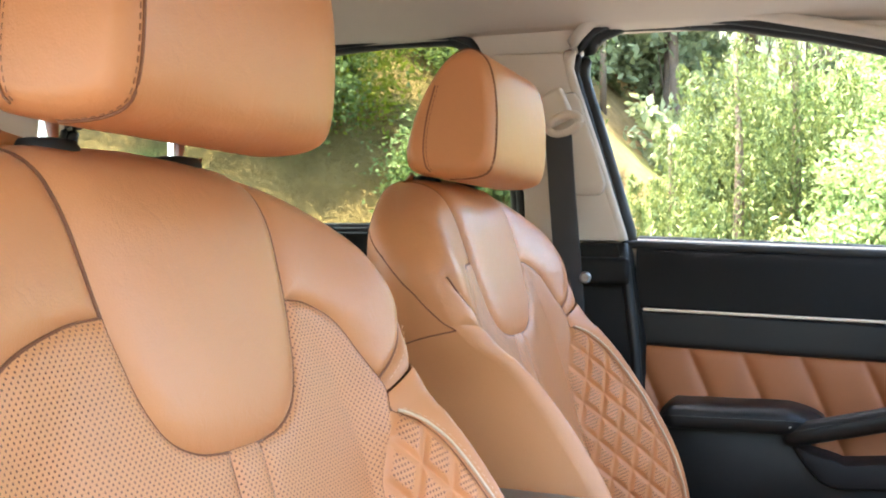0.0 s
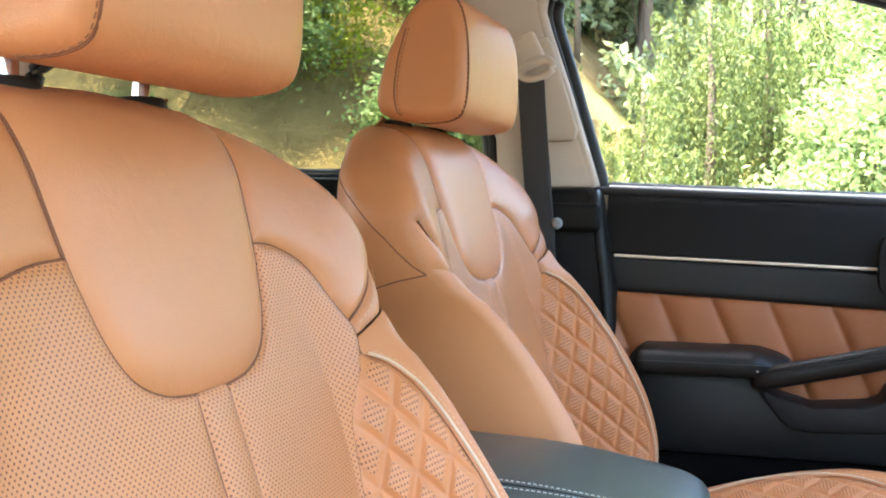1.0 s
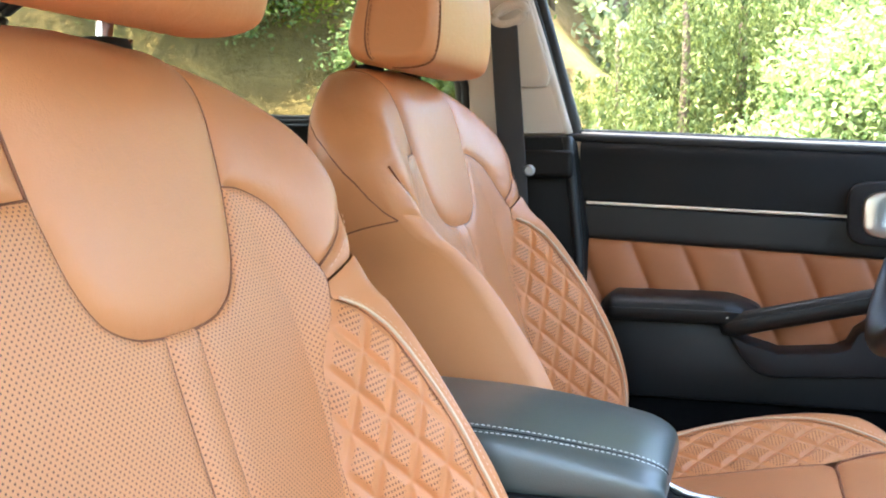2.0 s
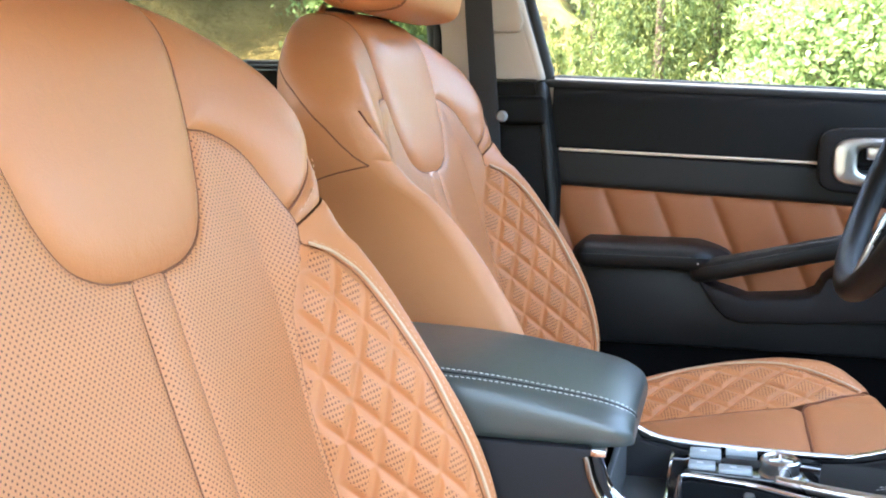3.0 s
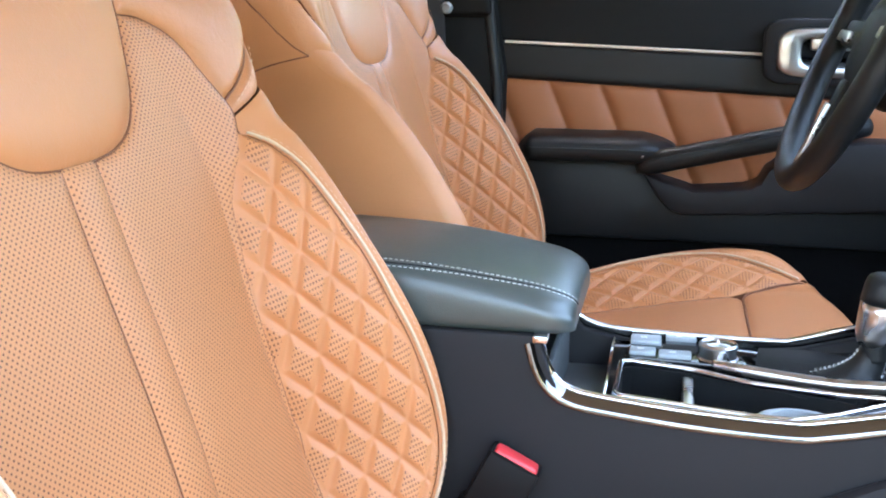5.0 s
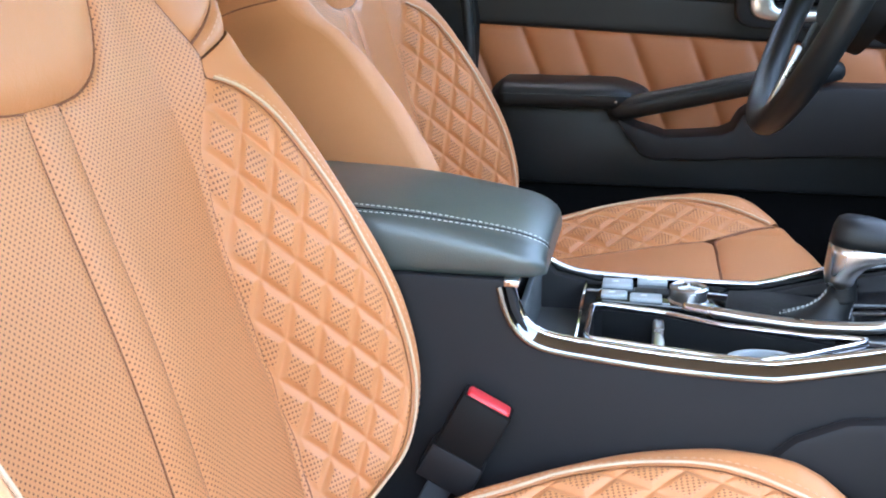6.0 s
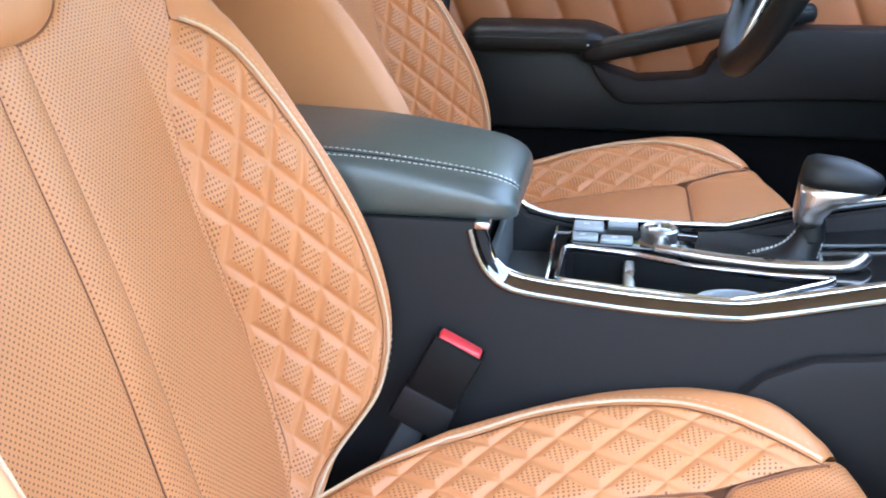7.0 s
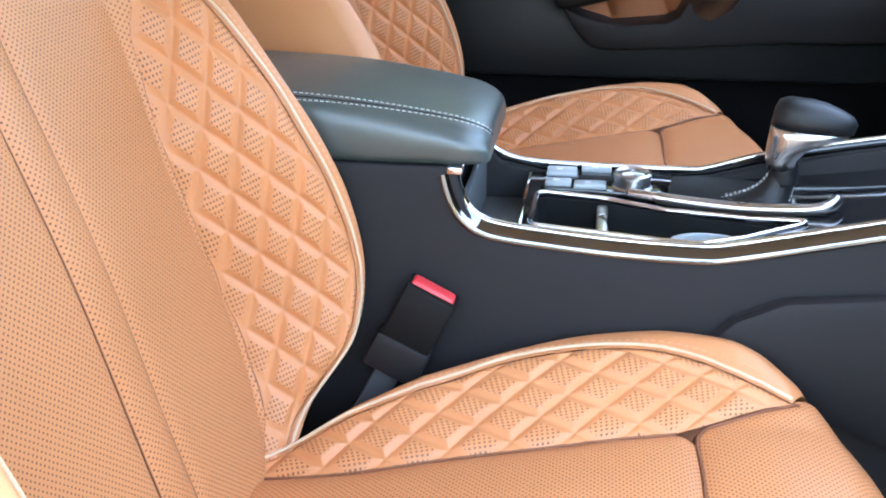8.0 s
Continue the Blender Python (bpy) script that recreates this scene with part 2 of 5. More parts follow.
K4_PTS = [(0.2035, 0.3965), (0.213, 0.386), (0.2185, 0.366), (0.2188, 0.343), (0.218, 0.313), (0.2175, 0.278), (0.2183, 0.236), (0.2213, 0.192), (0.2228, 0.16), (0.2228, 0.125), (0.2198, 0.095), (0.2109, 0.066), (0.1974, 0.0366), (0.172, 0.005), (0.148, -0.018), (0.133, -0.032)]
ARCH_PTS = [(0.113, 0.503), (0.1363, 0.500), (0.1619, 0.4879), (0.1789, 0.4729), (0.1935, 0.4514), (0.2074, 0.4246), (0.2090, 0.410), (0.2035, 0.3965)]
TONGUE_PTS = [(0.112, 0.632), (0.121, 0.595), (0.1195, 0.555), (0.113, 0.503), (0.107, 0.478), (0.097, 0.448), (0.080, 0.424), (0.054, 0.411), (0.025, 0.4065), (0.0, 0.406)]
FLAP = spline([(0.2074, 0.4246), (0.2294, 0.437), (0.2504, 0.4524), (0.2660, 0.4700), (0.2740, 0.4850)], 40)
K3 = spline(K3_PTS, 200)
K4 = spline(K4_PTS, 200)
ARCH = spline(ARCH_PTS, 40)
TONGUE = spline(TONGUE_PTS, 110)
STRIPE = 0.0205
# quilting: the two diagonal seams count up along (side, bulge, height) and (ahead, side, height)
BACK_CELL = np.array([[3.998, 10.6006], [1.8651, -15.2085], [34.2493, -24.4685], [-21.9088, -19.1216], [7.9683, -0.579], [15.7167, 0.0037]])
CUSH_CELL = np.array([[7.4287, 44.1784], [25.5889, -11.754], [-0.3112, -25.736], [-20.976, -44.2147], [4.6911, -3.8691], [-32.9466, 33.0615]])


def back_n(p):
    """Forward bulge of the backrest over its flat plane at (side, height)."""
    s, h = np.abs(p[:, 0]), p[:, 1]
    ridge = np.interp(h, RIDGE[:, 0], RIDGE[:, 1])
    k3 = np.interp(h, FOOT[:, 0], FOOT[:, 1])
    k4 = np.interp(h, CREST[:, 0], CREST[:, 1])
    t = np.clip((s - k3) / np.maximum(k4 - k3, 0.014), 0, 1)
    n = ridge * (0.55 * t + 0.45 * smooth01(t))
    n += 0.006 * np.exp(-((h - 0.22) / 0.12) ** 2) * (1 - smooth01(s / 0.16))
    n -= 0.024 * smooth01((h - 0.53) / 0.11) ** 2
    r = np.interp(h, [0, 0.36, 0.46, 0.58, 0.7], [0.020, 0.020, 0.024, 0.036, 0.036])
    d = np.minimum(edge_distance(p, BACK_LOOP), r)
    return n - (r - np.sqrt(np.maximum(r * r - (r - d) ** 2, 0)))


WIDEN = [0.048]


def outboard(s):
    """The door side of a seat is a little wider."""
    return s - WIDEN[0] * smooth01((-s - 0.112) / 0.085)


def back_xyz(p, n):
    p = np.stack([outboard(p[:, 0]), p[:, 1]], 1)
    return SEAT_O + p[:, :1] * np.array([0, 1.0, 0]) + p[:, 1:] * SEAT_U + n[:, None] * SEAT_N - BASE


def spaced(n):
    """0 to 1 with closer steps at both ends."""
    t = np.linspace(0, 1, n)
    return 0.55 * t + 0.45 * (0.5 - 0.5 * np.cos(np.pi * t))


def panel(name, L, R, nj, surf, place, mat, parent, label="", puff=0.005, soft=0.009, quilt=None, crown=0.0, groove=None):
    """A padded panel ruled between two edge curves: full in the middle, sunk to the seam along its edges."""
    ni = len(L)
    t = spaced(nj)
    G = L[:, None, :] * (1 - t)[None, :, None] + R[:, None, :] * t[None, :, None]
    p = G.reshape(-1, 2)
    loop = np.vstack([L, R[::-1], L[:1]])
    d = edge_distance(p, loop)
    base = surf(p)
    n = base - puff * np.exp(-d / soft) + crown * (1 - np.exp(-d / 0.03))
    if groove is not None:
        n = n - 0.0055 * np.exp(-edge_distance(p, groove) / 0.0045)
    if quilt is not None:
        q = np.abs(p)
        cols = [np.ones(len(p)), q[:, 0], base, p[:, 1], p[:, 1] ** 2, q[:, 0] * p[:, 1]] if place is back_xyz else [np.ones(len(p)), p[:, 0], q[:, 1], base, p[:, 0] ** 2, p[:, 0] * q[:, 1]]
        uv = (np.stack(cols, 1) @ quilt).reshape(ni, nj, 2)
        e = 0.5 - np.abs((uv + 90) % 1.0 - 0.5)
        low = e.min(2)
        relief = (0.0031 * smooth01(low / 0.23) + 0.0005 * smooth01(low / 0.5) - 0.0013 * np.exp(-low / 0.035) - 0.0010) * (1 - np.exp(-d / 0.004)).reshape(ni, nj)
    else:
        flat = np.stack([outboard(p[:, 0]), p[:, 1]], 1) if place is back_xyz else np.stack([p[:, 0], outboard(p[:, 1])], 1)
        uv = flat.reshape(ni, nj, 2)
    P = place(p, n).reshape(ni, nj, 3)
    if quilt is not None:
        smooth_p = place(p, base).reshape(ni, nj, 3)
        nor = np.cross(np.gradient(smooth_p, axis=0), np.gradient(smooth_p, axis=1))
        nor = nor / np.linalg.norm(nor, axis=2)[..., None]
        nor = nor * np.sign((nor * (SEAT_N + SEAT_U * 0.5)).sum(2))[..., None]
        P = P + nor * relief[..., None]
    return grid_object(name, P, mat, parent, label, uv)


def mirror(c):
    return c * np.array([-1.0, 1.0])


def on_back(c, lift=0.0):
    return back_xyz(c, back_n(c) + lift)


# cushion: (forward, side) plan, height as a function
CZ_X = [0.15, 0.22, 0.32, 0.40, 0.50, 0.58, 0.64, 0.69, 0.72, 0.74]
CZ_Z = [0.690, 0.697, 0.713, 0.727, 0.745, 0.757, 0.765, 0.764, 0.757, 0.745]
CUSH_OUT = spline([(0.17, 0.138), (0.235, 0.152), (0.30, 0.181), (0.383, 0.212), (0.43, 0.232), (0.479, 0.2475), (0.528, 0.2525), (0.576, 0.2485), (0.623, 0.2345), (0.658, 0.216), (0.687, 0.190), (0.706, 0.158), (0.722, 0.110), (0.731, 0.055), (0.734, 0.0)], 120)
CUSH_LOOP = np.vstack([CUSH_OUT, (CUSH_OUT * (1, -1))[::-1][1:]])
PIPE_PTS = [(0.225, 0.136), (0.266, 0.152), (0.300, 0.166), (0.340, 0.177), (0.386, 0.1895), (0.432, 0.204), (0.480, 0.2115), (0.527, 0.2115), (0.559, 0.207), (0.590, 0.199), (0.6165, 0.189), (0.643, 0.179), (0.662, 0.172)]
INNER_PTS = [(0.224, 0.1216), (0.3017, 0.1212), (0.3936, 0.1323), (0.484, 0.139), (0.528, 0.1437), (0.572, 0.1464)]
CPIPE = spline(PIPE_PTS, 180)
CINNER = spline(INNER_PTS, 180)


def cush_z(p):
    x, s = p[:, 0], np.abs(p[:, 1])
    z = np.interp(x, CZ_X, CZ_Z)
    inner = np.interp(x, CINNER[:, 0], CINNER[:, 1])
    amp = np.interp(x, [0.2, 0.28, 0.36, 0.56, 0.62, 0.67, 0.72], [0.02, 0.038, 0.049, 0.048, 0.043, 0.030, 0.012])
    z = z + amp * smooth01((s - inner + 0.008) / 0.085)
    r = np.interp(x, [0.25, 0.45, 0.6, 0.66], [0.018, 0.022, 0.026, 0.034])
    d = np.minimum(edge_distance(p, CUSH_LOOP), r)
    return z - (r - np.sqrt(np.maximum(r * r - (r - d) ** 2, 0)))


def cush_xyz(p, z):
    return np.stack([p[:, 0], outboard(p[:, 1]), z], 1) - BASE


def cmirror(c):
    return c * np.array([1.0, -1.0])


def headrest(parent):
    """Padded block with a flat front, bowed back, stitched side panels, two posts and collars."""
    prof = spline([(0.018, 1.336), (0.06, 1.328), (0.100, 1.332), (0.114, 1.350), (0.118, 1.40), (0.115, 1.45), (0.104, 1.484), (0.080, 1.497),
                   (0.050, 1.478), (0.020, 1.425), (0.004, 1.370), (0.006, 1.345), (0.018, 1.336)], 90)[:-1]
    cen = prof.mean(0)
    half = 0.141
    rows = []
    xs = []
    for q in np.linspace(0, 1, 15):
        a = q * np.pi / 2
        xs.append((half - 0.036 + 0.036 * math.sin(a), 1 - 0.24 * (1 - math.cos(a)) ** 1.3))
    cols = [(-y, k) for y, k in reversed(xs)] + [(y, 1.0) for y in np.linspace(-0.098, 0.098, 17)] + xs
    P = np.array([[(cen[0] + (x - cen[0]) * k, y, cen[1] + (z - cen[1]) * k) for x, z in prof] for y, k in cols]) - BASE
    # front and back cover
    P = P - np.array([0, 0, 0.016])
    h = grid_object("headrest", P, LEATHER_CREASED, parent, "tan leather headrest with stitched side panels", wrap=True)
    for end in (0, -1):
        ring = P[end]
        c = ring.mean(0)
        v = [c] + list(ring)
        n = len(ring)
        f = [(0, 1 + i, 1 + (i + 1) % n) for i in range(n)]
        mesh_object("side_panel", v, f, LEATHER_CREASED, h)
    for sgn in (-1, 1):
        yy = sgn * 0.123
        seam = []
        for x, z in prof:
            k = 1.0 - 0.24 * (1 - math.cos(math.asin(min(1, (0.123 - half + 0.036) / 0.036)))) ** 1.3
            seam.append((cen[0] + (x - cen[0]) * k, yy, cen[1] + (z - cen[1]) * k))
        seam = np.array(seam) - BASE - np.array([0, 0, 0.016])
        front = seam[8:58]
        nor = front - (np.array([cen[0], 0, cen[1]]) - BASE)
        if sgn > 0:
            continue
        tube("seam", front + nor * 0.006, 0.0011, SEAM, h, sides=6)
        nor = nor / np.linalg.norm(nor, axis=1)[:, None]
        stitches("stitching", front + np.array([0, -0.004, 0]) - nor * 0.0004, nor, THREAD_DARK, h, 0.0035, 0.0025, 0.0005, 0.0004)
        # rear seam of the side panel, closed by a short seam along its foot
        rear = spline([(0.046, -0.1415, 1.448), (0.036, -0.1418, 1.41), (0.031, -0.1418, 1.37), (0.034, -0.1412, 1.346), (0.040, -0.1405, 1.338)], 40) - BASE - np.array([0, 0, 0.016])
        tube("seam", rear, 0.0008, SEAM, h, sides=6)
        stitches("stitching", rear + np.array([0.004, -0.0004, 0]), [(0, -1, 0)], THREAD_DARK, h, 0.0035, 0.0025, 0.0005, 0.0004)
    for sgn in (-1, 1):
        part("post", cyl(0.0065, 0.085, np.array([0.010, sgn * 0.072, 1.322]) - BASE, 20), CHROME, parent, "polished steel post")
        part("collar", revolve_at([(0.021, -0.010), (0.021, 0.004), (0.018, 0.009), (0.012, 0.010)], np.array([0.008, sgn * 0.072, 1.300]) - BASE), RUBBER, parent, "black plastic collar")


def revolve_at(profile, at, rot=None, seg=32):
    bm = revolve(profile, seg)
    if rot is not None:
        bmesh.ops.transform(bm, matrix=rot, verts=bm.verts)
    bmesh.ops.translate(bm, vec=Vector(at), verts=bm.verts)
    return bm


def front_seat(at, label):
    seat = empty("front_seat", at, label, "car seat", "front seats")
    # backrest panels
    tl = TONGUE.copy()
    panel("headrest_tongue", mirror(tl), tl, 44, back_n, back_xyz, LEATHER_CREASED, seat, "smooth leather centre tongue", 0.006, 0.007, crown=0.006)
    i0 = int(np.argmin(np.abs(TONGUE[:, 1] - 0.503)))
    for f in (lambda c: c, mirror):
        # shoulder: between the tongue's upper edge and the outline, down to the arch
        up = resample(TONGUE[:i0 + 1], 60)
        out = BACK_OUT[(BACK_OUT[:, 1] > 0.430)][::-1]
        k = int(np.argmin(np.abs(out[:, 0] - 0.112)))
        out = resample(np.vstack([[(0.112, 0.6255)], out[k + 1:]]), 60)
        low = ARCH
        # ruled from the tongue edge plus the arch to the outline
        inner = resample(np.vstack([up, low[1:-4]]), 170)
        outer = resample(out, 170)
        panel("shoulder", f(inner), f(outer), 48, back_n, back_xyz, LEATHER_CREASED, seat, "", 0.006, 0.008, groove=f(FLAP))
        tube("seam", on_back(f(FLAP), -0.0050), 0.0012, SEAM, seat, sides=6)
        st = FLAP[2:34] + np.array([0.003, -0.005])
        stitches("stitching", on_back(f(st), -0.0008), [SEAT_N], THREAD_TAN, seat)
        # pierced centre
        left = np.vstack([TONGUE[i0:int(np.argmin(np.abs(TONGUE[:, 0] - STRIPE))) + 1], [(STRIPE, 0.40)], [(STRIPE + 0.001, 0.2)], [(STRIPE + 0.002, -0.03)]])
        right = np.vstack([ARCH, K3[1:]])
        panel("centre_panel", f(resample(left, 120)), f(resample(right, 120)), 40, back_n, back_xyz, LEATHER_PERF, seat, "perforated leather panel", 0.004, 0.005)
        panel("bolster_quilt", f(resample(K3, 300)), f(resample(K4, 300)), 96, back_n, back_xyz, LEATHER_QUILT, seat, "diamond-quilted perforated leather", 0.004, 0.006, quilt=BACK_CELL)
        o2 = BACK_OUT[(BACK_OUT[:, 1] < 0.434)][::-1]
        panel("bolster_edge", f(resample(np.vstack([[(0.2088, 0.4105)], K4]), 120)), f(resample(o2, 120)), 18, back_n, back_xyz, LEATHER, seat, "", 0.003, 0.004)
        pc = f(K4[1::2])
        tube("piping", on_back(pc, 0.0014), 0.0015, PIPING, seat, "cream leather piping", 8)
        st = resample(K4[2:160], 71) + np.stack([np.full(71, 0.0040), np.full(71, 0.002)], 1)
        stitches("stitching", on_back(f(st), -0.0004), [SEAT_N], THREAD, seat, 0.0036, 0.0026, 0.0005, 0.0004)
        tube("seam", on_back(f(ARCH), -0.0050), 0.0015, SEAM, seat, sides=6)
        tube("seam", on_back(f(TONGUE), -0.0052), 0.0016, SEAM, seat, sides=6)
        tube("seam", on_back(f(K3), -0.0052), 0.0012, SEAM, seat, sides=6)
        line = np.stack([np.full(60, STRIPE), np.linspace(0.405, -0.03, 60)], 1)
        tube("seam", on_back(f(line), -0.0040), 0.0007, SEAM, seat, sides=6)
        # side of the backrest
        edge = BACK_OUT
        en = back_n(edge)
        rows = []
        for q in np.linspace(0, 1, 14):
            depth = en + (-0.088 - en) * q
            shrink = 1 + 0.02 * math.sin(math.pi * q) - 0.16 * q ** 2.2
            c = np.stack([edge[:, 0] * shrink, edge[:, 1] * (1 + 0.006 * math.sin(math.pi * q)) - 0.02 * q ** 3 * (edge[:, 1] > 0.5)], 1)
            rows.append(back_xyz(f(c), depth))
        grid_object("side_cover", np.array(rows), LEATHER, seat, "smooth leather side cover")
        ix = int(np.argmin(np.abs(edge[:, 1] - 0.43)))
        tube("seam", np.array([r[ix] for r in rows]), 0.0009, SEAM, seat, sides=6)
        iy = np.linspace(ix, int(np.argmin(np.abs(edge[:, 1] - 0.60))), 14).astype(int)
        tube("seam", np.array([rows[k][iy[k]] for k in range(14)]), 0.0009, SEAM, seat, sides=6)
    line = np.stack([np.full(60, STRIPE), np.linspace(0.407, -0.03, 60)], 1)
    panel("centre_stripe", mirror(line), line, 12, back_n, back_xyz, LEATHER_PERF, seat, "perforated leather stripe", 0.004, 0.004, crown=0.002)
    be = np.stack([BACK_OUT[:, 0] * 0.84, BACK_OUT[:, 1]], 1)
    t = np.linspace(-1, 1, 9)
    P = np.array([[back_xyz(np.array([[s * a, h - 0.02 * (h > 0.5)]]), np.array([-0.088 - 0.02 * (1 - a * a)]))[0] for a in t] for s, h in be])
    grid_object("back_panel", P, BLACK_SOFT, seat, "black plastic seat back")
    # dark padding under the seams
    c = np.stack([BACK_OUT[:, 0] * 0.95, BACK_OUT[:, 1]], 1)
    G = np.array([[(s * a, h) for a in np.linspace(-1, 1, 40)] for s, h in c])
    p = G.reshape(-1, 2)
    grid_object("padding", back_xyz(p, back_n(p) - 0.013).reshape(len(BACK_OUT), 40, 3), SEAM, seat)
    # cushion
    xs = np.linspace(0.20, 0.586, 70)
    w = np.interp(xs, CINNER[:, 0], CINNER[:, 1])
    w = np.where(xs > 0.570, w - (xs - 0.570) ** 2 * 60, w)
    panel("cushion_centre", np.stack([xs, -w], 1), np.stack([xs, w], 1), 44, cush_z, cush_xyz, LEATHER_PERF, seat, "perforated leather seat centre", 0.006, 0.008, crown=0.004)
    rear = spline([(0.668, 0.174), (0.638, 0.1635), (0.6158, 0.157), (0.594, 0.150), (0.587, 0.135), (0.5875, 0.0976), (0.5868, 0.05), (0.5868, 0.0)], 50)
    rear = np.vstack([rear, cmirror(rear)[::-1][1:]])
    fo = CUSH_OUT[CUSH_OUT[:, 0] > 0.680]
    fo = fo[:int(np.argmin(np.abs(fo[:, 1]))) + 1]
    fo = np.vstack([fo, cmirror(fo)[::-1][1:]])
    panel("cushion_front", rear, resample(fo, len(rear)), 30, cush_z, cush_xyz, LEATHER_PERF, seat, "tan leather front roll of the cushion", 0.006, 0.008, crown=0.003)
    for f in (lambda c: c, cmirror):
        panel("cushion_quilt", f(resample(CINNER, 300)), f(resample(CPIPE, 300)), 80, cush_z, cush_xyz, LEATHER_QUILT, seat, "diamond-quilted perforated leather", 0.004, 0.006, quilt=CUSH_CELL)
        o = CUSH_OUT[(CUSH_OUT[:, 0] < 0.683) & (CUSH_OUT[:, 0] > 0.226)]
        o = np.vstack([[(0.225, 0.1435)], o])
        panel("cushion_edge", f(CPIPE), f(resample(o, 180)), 18, cush_z, cush_xyz, LEATHER, seat, "", 0.003, 0.004)
        tube("cushion_piping", cush_xyz(f(CPIPE), cush_z(f(CPIPE)) + 0.0012), 0.0015, PIPING, seat, "cream leather piping", 8)
        st = CPIPE[50:176] + np.array([0.003, 0.0055])
        stitches("cushion_stitching", cush_xyz(f(st), cush_z(f(st)) + 0.0003), [(0, 0, 1)], THREAD, seat)
        tube("cushion_seam", cush_xyz(f(CINNER), cush_z(f(CINNER)) - 0.005), 0.0016, SEAM, seat, sides=6)
    tube("cushion_seam", cush_xyz(rear, cush_z(rear) - 0.005), 0.0016, SEAM, seat, sides=6)
    loop = CUSH_LOOP
    z0 = cush_z(loop)
    rows = [cush_xyz(np.stack([loop[:, 0] - 0.03 * q, loop[:, 1] * (1 - 0.05 * q * q)], 1), z0 * (1 - q) + 0.56 * q) for q in np.linspace(0, 1, 8)]
    grid_object("cushion_side", np.array(rows), LEATHER, seat, "tan leather cushion skirt")
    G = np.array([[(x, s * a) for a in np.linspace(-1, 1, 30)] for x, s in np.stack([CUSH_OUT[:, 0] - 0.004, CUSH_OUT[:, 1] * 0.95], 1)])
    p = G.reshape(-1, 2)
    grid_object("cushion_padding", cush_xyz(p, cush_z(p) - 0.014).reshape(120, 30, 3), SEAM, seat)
    part("seat_base", joined(box((0.40, 0.44, 0.10), np.array([0.44, 0, 0.54]) - BASE, 0.02)), BLACK_SOFT, seat, "black plastic seat base")
    for sg in (-1, 1):
        part("seat_rail", box((0.50, 0.04, 0.05), np.array([0.42, sg * 0.19, 0.485]) - BASE, 0.006), BLACK_SOFT, seat)
    headrest(seat)
    return seat


seat = front_seat((BASE[0], -0.352, BASE[2]), "tan quilted leather front passenger seat with cream piping")
WIDEN[0] = 0.0
driver = front_seat((BASE[0], 0.352, BASE[2] + 0.022), "tan quilted leather driver seat raised behind the steering wheel")
for piece in driver.children:
    kind = piece.name.split(".")[0]
    if kind == "headrest":
        piece.scale.z = 0.93
        piece.location.z += 0.07 * (1.318 - BASE[2]) - 0.012
    elif kind == "post":
        piece.location.z -= 0.004
    elif piece.name.startswith("cushion"):
        piece.location.z += 0.038
    elif piece.name.startswith(("seat_rail", "seat_base")):
        piece.location.z -= 0.022


# ---- cabin shell ----
def plate(outer, holes, axis, lo, hi, bevel=0.0):
    """A flat plate with openings right through it: loops in two axes, thickness along the third."""
    def at(a, b, d):
        return {"y": (a, d, b), "z": (a, b, d), "x": (d, a, b)}[axis]
    bm = bmesh.new()
    edges = []
    for loop in (outer, *holes):
        vs = [bm.verts.new(at(a, b, lo)) for a, b in loop]
        edges += [bm.edges.new((vs[i], vs[(i + 1) % len(vs)])) for i in range(len(vs))]
    bmesh.ops.triangle_fill(bm, edges=edges, use_beauty=True, use_dissolve=False)
    ext = bmesh.ops.extrude_face_region(bm, geom=bm.faces[:])
    shift = {"y": (0, hi - lo, 0), "z": (0, 0, hi - lo), "x": (hi - lo, 0, 0)}[axis]
    bmesh.ops.translate(bm, vec=shift, verts=[v for v in ext["geom"] if isinstance(v, bmesh.types.BMVert)])
    bmesh.ops.recalc_face_normals(bm, faces=bm.faces[:])
    if bevel:
        rim = [e for e in bm.edges if len(e.link_faces) == 2 and e.calc_face_angle(0) > 1.0]
        bmesh.ops.bevel(bm, geom=rim, offset=bevel, segments=2, profile=0.5, affect="EDGES")
    return bm


def prism(poly, lo, hi, axis="y", bevel=0.004):
    return plate(poly, [], axis, lo, hi, bevel)


def sill(x):
    return 1.247 - 0.042 * (x - 0.218)


FRONT_GAP = [(0.188, sill(0.188)), (0.142, 1.407), (0.113, 1.500), (0.105, 1.530), (0.112, 1.565), (0.136, 1.595), (0.175, 1.608), (0.26, 1.606), (0.356, 1.597),
             (0.47, 1.573), (0.575, 1.545), (0.72, 1.495), (0.86, 1.43), (0.98, 1.36), (1.10, 1.27), (1.12, sill(1.12))]
REAR_GAP = [(0.012, 1.272), (0.009, 1.335), (-0.030, 1.455), (-0.058, 1.550), (-0.066, 1.575), (-0.080, 1.592), (-0.110, 1.603), (-0.213, 1.606), (-0.312, 1.601),
            (-0.60, 1.575), (-0.80, 1.54), (-0.90, 1.48), (-0.94, 1.32), (-0.90, 1.285), (-0.312, 1.272)]
wall = part("wall_left", plate([(-1.75, 1.20), (1.16, 1.20), (1.16, 1.27), (0.9, 1.47), (0.6, 1.60), (0.3, 1.645), (-0.3, 1.655), (-1.2, 1.62), (-1.75, 1.40)],
                               [FRONT_GAP, REAR_GAP], "y", 0.735, 0.775, 0.006), BEIGE, None)
tagged(wall, "beige cloth-covered upper side trim round the windows", "wall", kind="structure")
